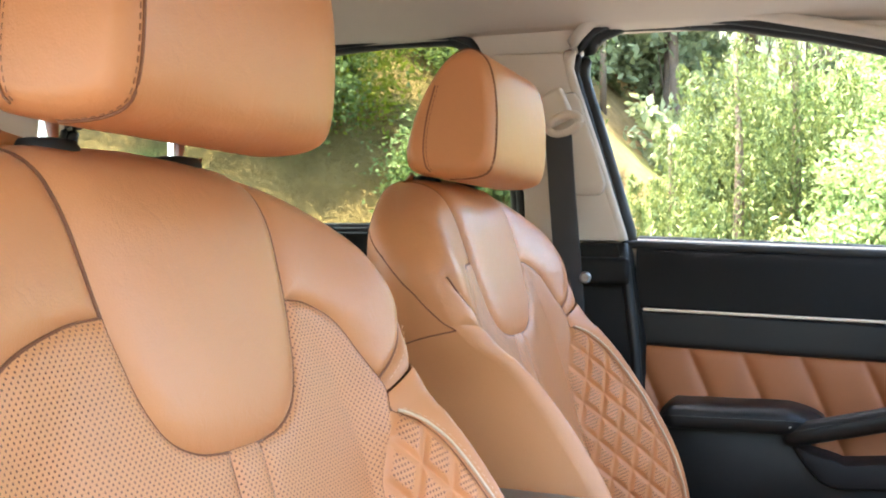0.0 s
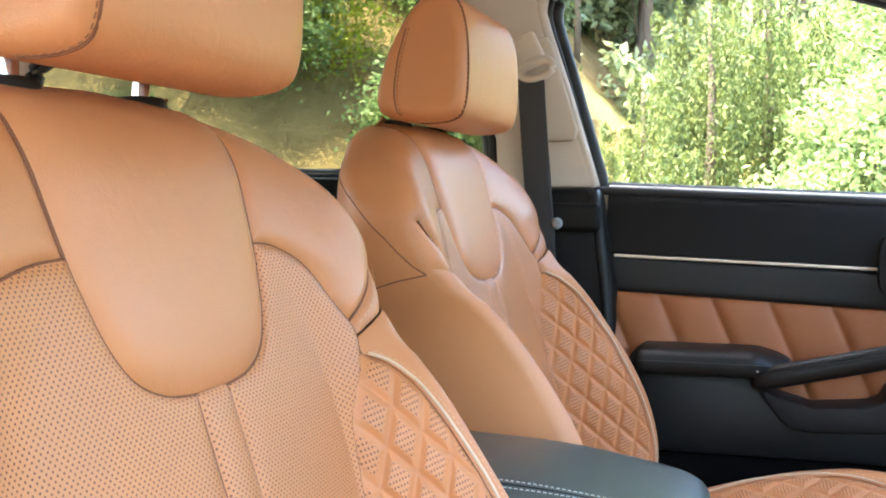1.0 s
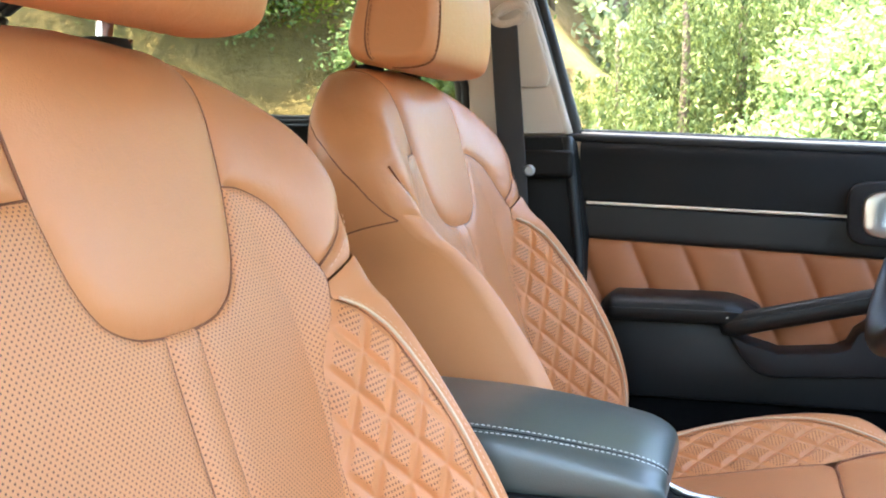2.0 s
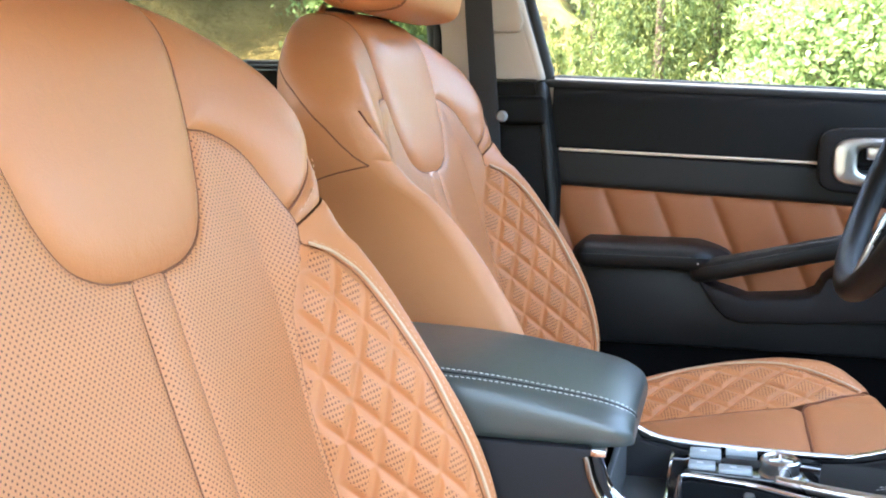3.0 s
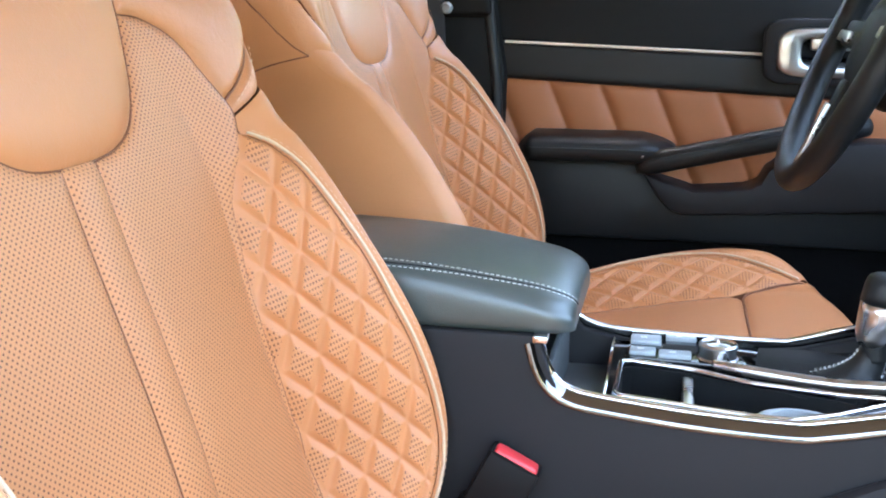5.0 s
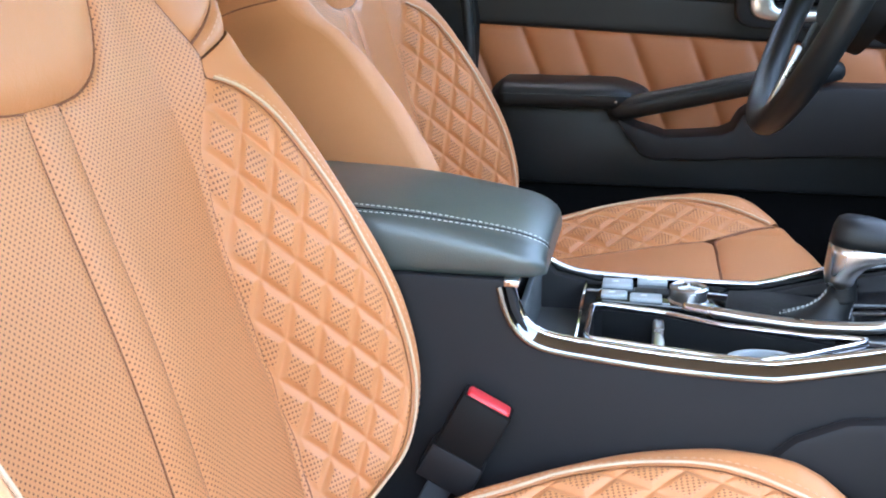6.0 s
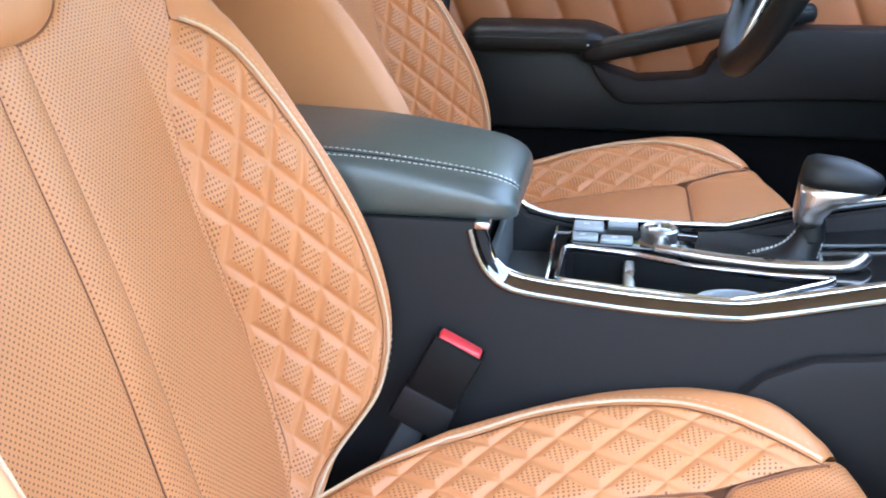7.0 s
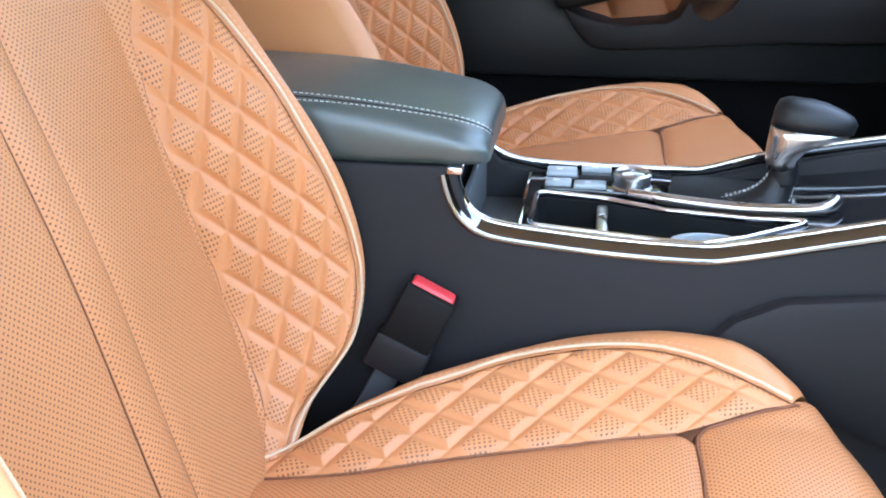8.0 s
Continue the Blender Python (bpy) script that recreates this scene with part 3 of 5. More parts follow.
low = part("wall_left_lower", prism([(-1.75, 0.42), (1.45, 0.42), (1.45, 1.198), (-1.75, 1.198)], 0.782, 0.82, "y", 0.0), BLACK_SOFT, None)
tagged(low, "black inner side of the car body", "wall", kind="structure")
# Unseen near-side wall, added behind the open door to block light.
right = part("wall_right", plate([(-1.75, 0.42), (-0.26, 0.42), (-0.20, 1.2), (-0.30, 1.63), (-1.75, 1.55)],
                                 [[(-0.42, 1.22), (-0.48, 1.54), (-1.3, 1.50), (-1.4, 1.22)]], "y", -0.80, -0.75, 0.006), BEIGE, None)
tagged(right, "unseen beige side wall added behind the open passenger door to block light", "wall", kind="structure")
back = part("wall_rear", plate([(-0.79, 0.42), (0.79, 0.42), (0.76, 1.35), (0.70, 1.58), (-0.70, 1.58), (-0.76, 1.35)],
                               [[(-0.6, 1.15), (0.6, 1.15), (0.52, 1.50), (-0.52, 1.50)]], "x", -1.80, -1.76, 0.0), BEIGE, None)
tagged(back, "beige tailgate trim with rear window", "wall", kind="structure")
fire = part("wall_front", prism([(-0.79, 0.42), (0.79, 0.42), (0.79, 0.98), (-0.79, 0.98)], 1.46, 1.50, "x", 0.0), BLACK_SOFT, None)
tagged(fire, "black carpeted bulkhead under the dashboard", "wall", kind="structure")
floor = part("floor", prism([(-1.76, -0.86), (1.46, -0.86), (1.46, 0.79), (-1.76, 0.79)], 0.36, 0.458, "z", 0.0), CARPET, None)
tagged(floor, "black carpeted car floor", "floor", kind="structure")


def headliner():
    xs, ys = np.linspace(-1.78, 0.88, 60), np.linspace(-0.86, 0.757, 41)
    P = []
    for x in xs:
        top = 1.675 - 0.05 * max(0, (x - 0.1) / 0.8) ** 2 - 0.06 * max(0, (-x - 0.5) / 1.3) ** 2
        P.append([(x, y, top - 0.085 * (abs(y) / 0.76) ** 3.2) for y in ys])
    P = np.array(P)
    top = P + np.array([0, 0, 0.05])
    n = len(xs) * len(ys)
    v = np.vstack([P.reshape(-1, 3), top.reshape(-1, 3)])
    f = [q[::-1] for q in grid_faces(60, 41)] + [tuple(i + n for i in q) for q in grid_faces(60, 41)]
    for i in range(59):
        for j in (0, 40):
            a, b = i * 41 + j, (i + 1) * 41 + j
            f.append((a, b, b + n, a + n) if j else (b, a, a + n, b + n))
    for j in range(40):
        for i in (0, 59):
            a, b = i * 41 + j, i * 41 + j + 1
            f.append((b, a, a + n, b + n) if i else (a, b, b + n, a + n))
    ob = mesh_object("ceiling", v, f, BEIGE_FABRIC)
    return tagged(ob, "beige woven headliner", "ceiling", kind="structure")


headliner()
# Unseen rail, set low over the open door to keep sky off the headrest.
rail = part("sky_block_rail", box((2.50, 0.05, 0.17), (-0.50, -0.835, 1.530), 0.02, 3), BEIGE, None)
tagged(rail, "unseen beige rail added over the open passenger door to block sky", "roof rail", kind="structure")
visor = empty("sun_visor", (0.62, 0.44, 1.585), "beige folded sun visor under the headliner", "sun visor")
part("flap", box((0.36, 0.15, 0.018), (0.03, 0, 0.0), 0.008, 3), BEIGE, visor)
part("hinge_rod", cyl(0.005, 0.10, (0.20, 0.05, 0.012), 12, Matrix.Rotation(radians(90), 4, "X")), BEIGE, visor)

GLASS = material("clear_glass", (0.96, 0.98, 0.97), 0.0)
GLASS.node_tree.nodes["Principled BSDF"].inputs["Transmission Weight"].default_value = 1.0
GLASS.node_tree.nodes["Principled BSDF"].inputs["IOR"].default_value = 1.01
TINTED = material("tinted_glass", (0.33, 0.36, 0.29), 0.0)
TINTED.node_tree.nodes["Principled BSDF"].inputs["Transmission Weight"].default_value = 1.0
TINTED.node_tree.nodes["Principled BSDF"].inputs["IOR"].default_value = 1.01


def window(name, gap, mat, label):
    w = empty(name, (gap[0][0], 0.76, gap[0][1]), label, "car window", kind="structure")
    o = np.array([gap[0][0], 0.76, gap[0][1]])
    g = part("pane", prism([(x - o[0], z - o[2]) for x, z in gap], 0.004, 0.008, "y", 0.0), mat, w)
    g.visible_shadow = False
    loop = resample(np.array([(x, 0.752, z) for x, z in gap + gap[:1]]), 160)[:-1] - o
    c = loop.mean(0)
    tube("seal", c + (loop - c) * 0.985, 0.0125, RUBBER, w, "black rubber seal", 10, closed=True)
    tube("inner_seal", c + (loop - c) * 1.005 + np.array([0, -0.014, 0]), 0.0075, RUBBER, w, "black rubber seal", 10, closed=True)
    return w


window("window_1", FRONT_GAP, GLASS, "clear front side window with black rubber seal")
window("window_2", REAR_GAP, TINTED, "tinted rear side window with black seal")

# light lip along the pillar beside the window
lip = resample(np.array([(0.183, 0.724, 1.252), (0.137, 0.724, 1.402), (0.104, 0.724, 1.500), (0.094, 0.724, 1.535), (0.102, 0.724, 1.577), (0.130, 0.724, 1.606), (0.175, 0.724, 1.620), (0.27, 0.724, 1.619), (0.36, 0.724, 1.609), (0.58, 0.724, 1.558), (0.8, 0.724, 1.475), (1.0, 0.724, 1.36)]), 90)
trim = tube("trim", lip, 0.010, BEIGE, None, sides=12)
tagged(trim, "pale beige edge strip round the door opening", "trim", kind="structure")

# ---- centre pillar, belt ----
pillar = empty("door_pillar", (0.09, 0.72, 0.46), "beige over black trim of the centre pillar between the doors", "pillar", kind="structure")
PO = np.array([0.09, 0.72, 0.46])


def pz(poly):
    return [(x - PO[0], z - PO[2]) for x, z in poly]


part("lower_cover", prism(pz([(0.0, 0.462), (0.205, 0.462), (0.222, 1.10), (0.196, 1.250), (0.010, 1.250), (-0.01, 1.15)]), -0.020, 0.055, "y", 0.012), BLACK_SOFT, pillar, "black plastic lower cover")
part("upper_cover", prism(pz([(0.026, 1.252), (0.186, 1.252), (0.130, 1.420), (0.100, 1.505), (0.088, 1.56), (-0.036, 1.563), (-0.012, 1.46), (0.022, 1.335)]), -0.008, 0.012, "y", 0.008), BEIGE, pillar)
part("height_adjuster", prism(pz([(0.050, 1.490), (0.110, 1.492), (0.119, 1.480), (0.160, 1.345), (0.155, 1.325), (0.070, 1.325)]), -0.021, -0.006, "y", 0.009), BEIGE, pillar, "raised beige belt height adjuster")
part("belt_guard", box((0.20, 0.02, 0.045), np.array([0.10, 0.692, 1.205]) - PO, 0.009, 3), BLACK_SOFT, pillar)

belt = empty("seat_belt", (0.098, 0.68, 1.42), "charcoal seat belt hanging from the pillar loop", "seat belt")
BO = np.array([0.098, 0.68, 1.42])
strap = resample(np.array([(0.092, 0.664, 1.424), (0.100, 0.656, 1.33), (0.108, 0.652, 1.24), (0.113, 0.655, 1.17), (0.118, 0.664, 1.0), (0.122, 0.668, 0.80), (0.13, 0.665, 0.62)]), 40) - BO
w = np.array([0.0215, 0, 0])
P = np.array([[p - w, p - w * 0.9 + (0, -0.0012, 0), p + w * 0.9 + (0, -0.0012, 0), p + w, p + w * 0.9 + (0, 0.0012, 0), p - w * 0.9 + (0, 0.0012, 0)] for p in strap])
grid_object("webbing", P, WEBBING, belt, "charcoal woven webbing", wrap=True)
ang = np.linspace(0, 2 * np.pi, 36, endpoint=False)
ring = np.stack([0.026 * np.cos(ang), np.zeros(36), 0.014 * np.sin(ang)], 1)
ring = np.array([Matrix.Rotation(radians(-18), 3, "Y") @ Vector(r) for r in ring]) + np.array([0.003, -0.014, 0.016])
tube("loop", ring, 0.0065, BEIGE, belt, "beige belt loop", 12, closed=True)
part("loop_cover", box((0.05, 0.018, 0.055), (-0.018, 0.006, 0.045), 0.008, 3, Matrix.Rotation(radians(-25), 4, "Y")), BEIGE, belt)
part("stop_button", revolve_at([(0.009, -0.004), (0.009, 0.0), (0.006, 0.004)], np.array([0.137, 0.652, 1.196]) - BO, Matrix.Rotation(radians(90), 4, "X"), 20), SILVER_KEY, belt)


# ---- driver's door ----
DO = np.array([0.6, 0.74, 0.85])
door = empty("door_1", tuple(DO), "black driver door with brown leather insert and champagne strip", "car door", kind="structure")


def run(name, prof, x0, x1, mat, label="", n=60, slope=-0.036, ref=0.237, ends=True):
    """A trim piece of constant profile (inward, height) that runs along the door, falling towards the front."""
    xs = np.linspace(x0, x1, n)
    P = np.array([[(x, y, z + slope * (x - ref)) for y, z in prof] for x in xs]) - DO
    return grid_object(name, P, mat, door, label)


def rounded(prof, n=28):
    return [tuple(p) for p in spline(prof, n)]


run("upper_panel", rounded([(0.785, 1.246), (0.765, 1.2465), (0.740, 1.244), (0.727, 1.236), (0.720, 1.215), (0.717, 1.18), (0.716, 1.150), (0.7165, 1.146), (0.722, 1.1445)]), 0.205, 1.20, BLACK_SOFT, "soft black upper door panel", slope=-0.040)
# Pale strip stands in for the bright reflection along the foot of the glass.
run("sill_glint", rounded([(0.752, 1.2475), (0.740, 1.2475), (0.737, 1.2510), (0.740, 1.2550), (0.752, 1.2560)], 14), 0.205, 1.10, STRIP, "bright reflection along the window sill, built as a pale strip", slope=-0.040)
tube("door_seal", spline([(0.186, 0.705, 1.248), (0.199, 0.703, 1.15), (0.209, 0.702, 1.05), (0.213, 0.702, 0.90), (0.213, 0.702, 0.60)], 40) - DO, 0.0085, RUBBER, door, "black rubber door seal", 12)
run("trim_strip", rounded([(0.722, 1.1466), (0.7140, 1.1461), (0.7120, 1.1440), (0.7140, 1.1419), (0.722, 1.1414)], 12), 0.218, 0.612, STRIP, "champagne metal strip", slope=-0.036)
run("middle_panel", rounded([(0.722, 1.143), (0.716, 1.141), (0.7145, 1.135), (0.714, 1.11), (0.7145, 1.095), (0.717, 1.089), (0.724, 1.0865)]), 0.213, 1.20, BLACK_LEATHER, "black leatherette band", slope=-0.046)

xs, zs = np.linspace(0.218, 1.05, 260), np.linspace(0.0, 1.0, 44)
cuts = np.array([0.2, 0.285, 0.3655, 0.452, 0.543, 0.634, 0.726, 0.818, 0.91, 1.0, 1.1])
P = np.zeros((260, 44, 3))
for i, x in enumerate(xs):
    topz = 1.0885 - 0.047 * (x - 0.237)
    z = topz + (0.905 - topz) * zs
    c = x - (topz - z) * 0.44
    d = np.min(np.abs(c[:, None] - cuts[None, :]), axis=1)
    puff = 0.0085 * (1 - np.exp(-d / 0.009)) * (1 - 0.75 * np.exp(-(topz - z) / 0.006))
    P[i] = np.stack([np.full(44, x), 0.7265 - puff, z], 1)
insert = grid_object("leather_insert", P - DO, LEATHER_DOOR, door, "padded brown leather insert with slanted seams")


def dpoly(poly):
    return [(x - DO[0], z - DO[2]) for x, z in poly]


part("lower_panel", prism(dpoly([(0.222, 0.845), (0.222, 0.978), (0.445, 0.978), (0.462, 0.926), (1.15, 0.926), (1.15, 0.845)]), -0.062, 0.0, "y", 0.008), BLACK_LEATHER, door)
part("door_bottom", prism(dpoly([(0.222, 0.47), (0.222, 0.843), (1.2, 0.862), (1.2, 0.47)]), -0.030, 0.03, "y", 0.01), CARPET, door)
part("pull_housing", prism(dpoly([(0.440, 0.958), (0.470, 0.944), (0.498, 0.936), (0.515, 0.930), (0.595, 0.937), (0.612, 0.945), (0.622, 0.965), (0.66, 0.995), (0.75, 1.01), (1.05, 1.01),
                                  (1.05, 0.915), (0.75, 0.908), (0.60, 0.898), (0.505, 0.893), (0.482, 0.900), (0.462, 0.922)]), -0.092, -0.012, "y", 0.007), CONSOLE_GREY, door, "dark grey pull handle housing")

# padded armrest
secs = []
for x in np.linspace(0.245, 0.492, 40):
    q = np.clip((x - 0.245) / 0.247, 0, 1)
    e = min(1.0, (q / 0.10)) ** 0.5 if q < 0.10 else min(1.0, (1 - q) / 0.22) ** 0.42 if q > 0.78 else 1.0
    e = max(e, 0.05)
    top, bot, y0 = 0.979 + 0.031 * e, 0.978 - 0.006 * e, 0.72 - 0.095 * (0.35 + 0.65 * e)
    secs.append(spline([(x, 0.735, top), (x, 0.68, top + 0.001), (x, y0 + 0.02, top - 0.002), (x, y0 + 0.003, top - 0.010), (x, y0, (top + bot) / 2), (x, y0 + 0.004, bot + 0.004), (x, y0 + 0.018, bot), (x, 0.735, bot)], 34))
grid_object("armrest", np.array(secs) - DO, BLACK_LEATHER, door, "padded black leatherette armrest")
line = np.array([s[16] for s in secs[2:-3]]) - DO
tube("seam", line + np.array([0, -0.0005, 0]), 0.0010, RUBBER, door, sides=6)
# pull handle
bar = spline([(0.432, 0.650, 0.966), (0.48, 0.640, 0.979), (0.56, 0.636, 0.998), (0.64, 0.640, 1.016), (0.70, 0.655, 1.025), (0.76, 0.69, 1.03)], 40)
tube("pull_handle", bar - DO, np.interp(np.linspace(0, 1, 40), [0, 0.04, 0.9, 1], [0.011, 0.0165, 0.0165, 0.013]), BLACK_LEATHER, door, "black wrapped pull handle", 20, flat=1.05)
tube("seam", bar[1:] - DO + np.array([0, -0.0155, 0.007]), 0.0010, RUBBER, door, sides=6)
part("pull_cap", box((0.010, 0.03, 0.004), np.array([0.437, 0.642, 0.984]) - DO, 0.0015), SATIN, door)


# inner door handle: dark bezel, bright ring and lever
def super_ring(cx, cz, a, b, p, n=60, skew=0.0):
    t = np.linspace(0, 2 * np.pi, n, endpoint=False)
    c, s = np.cos(t), np.sin(t)
    x = a * np.sign(c) * np.abs(c) ** (2 / p)
    z = b * np.sign(s) * np.abs(s) ** (2 / p)
    return [(cx + u + skew * w, cz + w) for u, w in zip(x, z)]


HX, HZ = 0.690, 1.136
handle = part("handle_bezel", plate(dpoly(super_ring(HX, HZ, 0.084, 0.048, 5)), [dpoly(super_ring(HX + 0.004, HZ - 0.001, 0.062, 0.031, 4))], "y", -0.044, -0.018, 0.005), CONSOLE_GREY, door, "dark grey handle bezel")
part("handle_ring", plate(dpoly(super_ring(HX + 0.004, HZ - 0.001, 0.068, 0.036, 4)), [dpoly(super_ring(HX + 0.014, HZ, 0.044, 0.021, 4))], "y", -0.050, -0.026, 0.006), SATIN, handle, "satin silver ring")
part("handle_recess", prism(dpoly(super_ring(HX + 0.004, HZ, 0.064, 0.033, 4)), -0.020, -0.016, "y", 0.0), PIANO, handle)
part("lever", box((0.075, 0.010, 0.020), np.array([HX + 0.02, 0.705, HZ + 0.012]) - DO, 0.004, 3), SATIN, handle, "satin silver lever")
# White block stands in for the highlight on a small chrome piece.
part("door_glint", joined(box((0.030, 0.008, 0.006), np.array([0.775, 0.705, 0.868]) - DO, 0.002), box((0.012, 0.010, 0.010), np.array([0.765, 0.703, 0.868]) - DO, 0.003)), WHITE_MARK, door)

RO = np.array([-0.45, 0.74, 0.85])
rear = empty("door_2", tuple(RO), "black rear door trim below the tinted window", "car door", kind="structure")
part("upper_panel", prism([(x - RO[0], z - RO[2]) for x, z in [(-0.96, 1.05), (0.004, 1.05), (0.010, 1.266), (-0.312, 1.270), (-0.92, 1.284)]], -0.045, -0.008, "y", 0.010), BLACK_SOFT, rear)
part("lower_panel", prism([(x - RO[0], z - RO[2]) for x, z in [(-0.96, 0.50), (0.0, 0.50), (0.0, 1.045), (-0.96, 1.045)]], -0.035, 0.0, "y", 0.010), LEATHER_DOOR, rear, "brown leather lower panel")


# ---- centre console ----
CO = np.array([0.45, 0.0, 0.458])
console = empty("center_console", tuple(CO), "dark grey centre console with chrome rails and gloss black deck", "center console")


def cpoly(poly):
    return [(x - CO[0], z - CO[2]) for x, z in poly]


SIDE = [(-0.12, 0.46), (1.30, 0.46), (1.30, 1.02), (0.95, 0.938), (0.74, 0.889), (0.65, 0.871), (0.588, 0.862), (0.475, 0.866), (0.418, 0.872), (0.400, 0.881), (0.389, 0.898), (0.380, 0.9285), (0.372, 0.934), (-0.12, 0.934)]
SIDE_FAR = [(-0.12, 0.46), (1.30, 0.46), (1.30, 1.02), (0.95, 0.938), (0.751, 0.905), (0.665, 0.888), (0.615, 0.874), (0.583, 0.870), (0.444, 0.872), (0.402, 0.881), (0.388, 0.897), (0.380, 0.9285), (0.372, 0.934), (-0.12, 0.934)]
for lo, hi, shape in ((-0.104, -0.092, SIDE), (0.092, 0.106, SIDE_FAR)):
    part("side_panel", prism(cpoly(shape), lo, hi, "y", 0.003), CONSOLE_GREY, console, "dark grey textured side panel")
part("kick_panel", prism(cpoly([(0.58, 0.775), (0.62, 0.815), (0.66, 0.834), (0.74, 0.842), (1.2, 0.86), (1.2, 0.60), (0.75, 0.70)]), -0.122, -0.102, "y", 0.010), CONSOLE_GREY, console, "moulded lower trim panel")

NEAR = spline([(0.3785, -0.094, 0.930), (0.384, -0.094, 0.910), (0.394, -0.094, 0.893), (0.413, -0.094, 0.883), (0.46, -0.094, 0.877), (0.522, -0.094, 0.872), (0.587, -0.094, 0.870), (0.62, -0.094, 0.874), (0.73, -0.094, 0.898), (0.95, -0.094, 0.946)], 120)
FAR = spline([(0.380, 0.103, 0.928), (0.388, 0.103, 0.904), (0.402, 0.103, 0.890), (0.444, 0.103, 0.881), (0.583, 0.103, 0.879), (0.615, 0.103, 0.883), (0.665, 0.103, 0.898), (0.751, 0.103, 0.915), (0.95, 0.103, 0.948)], 120)


def moulding(curve, sgn, label):
    """A chrome moulding: broad rounded outer face, a fine groove and a thin inner lip."""
    prof = [(-0.003, 0.0), (-0.0075, -0.0022), (-0.0115, -0.0062), (-0.0130, -0.0098), (-0.0120, -0.0124), (-0.004, -0.0125)]
    lip_p = [(0.0055, -0.001), (0.005, 0.0018), (0.002, 0.0026), (-0.001, 0.0018), (-0.0018, -0.001), (0.002, -0.003)]
    for name, pr in (("chrome_rail", prof), ("chrome_lip", lip_p)):
        pr = np.array([tuple(p) for p in spline(pr + pr[:1], 22)][:-1])
        P = []
        for i, c in enumerate(curve):
            t = curve[min(i + 1, len(curve) - 1)] - curve[max(i - 1, 0)]
            t = t / np.linalg.norm(t)
            up = np.array([-t[2], 0, t[0]])
            side = np.array([0, sgn, 0.0])
            P.append([c + side * a + up * b for a, b in pr])
        P = np.array(P)
        ob = grid_object(name, P - CO, DARK_CHROME if name == "chrome_rail" else CHROME, console, label if name == "chrome_rail" else "", wrap=True)


moulding(NEAR, 1, "polished chrome rail")
moulding(FAR, -1, "polished chrome rail")
part("rail_cap", box((0.013, 0.016, 0.006), np.array([0.3795, -0.098, 0.931]) - CO, 0.0015), CHROME, console)


def deck(x):
    return float(np.interp(x, [0.40, 0.46, 0.587, 0.62, 0.73, 1.0], [0.868, 0.866, 0.862, 0.865, 0.878, 0.915]))


# gloss deck with the cup recess
CUP = [(0.447, -0.070), (0.511, -0.078), (0.558, -0.084), (0.591, -0.084), (0.629, -0.074), (0.678, -0.052), (0.684, -0.044), (0.636, -0.026), (0.563, -0.003), (0.512, 0.018), (0.452, 0.026), (0.444, 0.020), (0.442, -0.064)]
bm = plate([(0.433, -0.090), (0.60, -0.090), (0.80, -0.090), (1.05, -0.090), (1.05, 0.090), (0.80, 0.090), (0.60, 0.090), (0.433, 0.090)], [CUP], "z", -0.012, 0.0, 0.0)
bmesh.ops.subdivide_edges(bm, edges=[e for e in bm.edges if e.calc_length() > 0.06], cuts=4, use_grid_fill=True)
for v in bm.verts:
    v.co.z += deck(v.co.x)
bmesh.ops.translate(bm, vec=-Vector(CO), verts=bm.verts)
bmesh.ops.triangulate(bm, faces=bm.faces[:])
part("deck", bm, PIANO, console, "gloss black deck")
part("cup_well", joined(plate([(x, y) for x, y in CUP], [[((x - 0.55) * 0.985 + 0.55, (y + 0.045) * 0.94 - 0.045) for x, y in CUP]], "z", 0.80, 0.862, 0.0),
                        prism(CUP, 0.795, 0.80, "z", 0.0)), BLACK_SOFT, console, "black cup holder well").location = -Vector(CO)
loop = resample(np.array([(x, y, deck(x) + 0.001) for x, y in CUP + CUP[:1]]), 120)[:-1] - CO
tube("cup_bezel", loop, 0.0026, CHROME, console, "chrome cup holder rim", 8, closed=True)
part("cup_divider", box((0.010, 0.086, 0.045), np.array([0.5065, -0.030, 0.839]) - CO, 0.003), SATIN, console, "satin silver divider")
for cx, cy, r in ((0.600, -0.058, 0.024), (0.655, -0.054, 0.018)):
    part("cup_grip", plate([(cx + 0.036 * c, cy + 0.028 * s) for c, s in [(math.cos(a), math.sin(a)) for a in np.linspace(0, 2 * np.pi, 30, endpoint=False)]],
                           [[(cx + r * c, cy + r * s) for c, s in [(math.cos(a), math.sin(a)) for a in np.linspace(0, 2 * np.pi, 30, endpoint=False)]]], "z", 0.842, 0.854, 0.002), SILVER_KEY, console, "silver grip ring").location = -Vector(CO)
# tray in front of the armrest
# Grey plastic made lighter for the sky that the tray reflects.
TRAY_LIT_GREY = grained("sky_lit_tray_plastic", (0.07, 0.075, 0.075), 0.5, 1300, 0.2, 0.1, 0.35)
part("tray", joined(box((0.055, 0.180, 0.006), np.array([0.412, 0, 0.842]) - CO, 0.002), box((0.006, 0.180, 0.06), np.array([0.385, 0, 0.87]) - CO, 0.002, 2, None),
                    box((0.004, 0.180, 0.030), np.array([0.436, 0, 0.852]) - CO, 0.001)), TRAY_LIT_GREY, console, "storage tray in grey plastic lightened for reflected sky")
part("tray_lip", box((0.003, 0.180, 0.004), np.array([0.4335, 0, 0.8685]) - CO, 0.001), CHROME, console)
part("bin", box((0.46, 0.180, 0.20), np.array([0.145, 0, 0.83]) - CO, 0.006), CONSOLE_GREY, console)
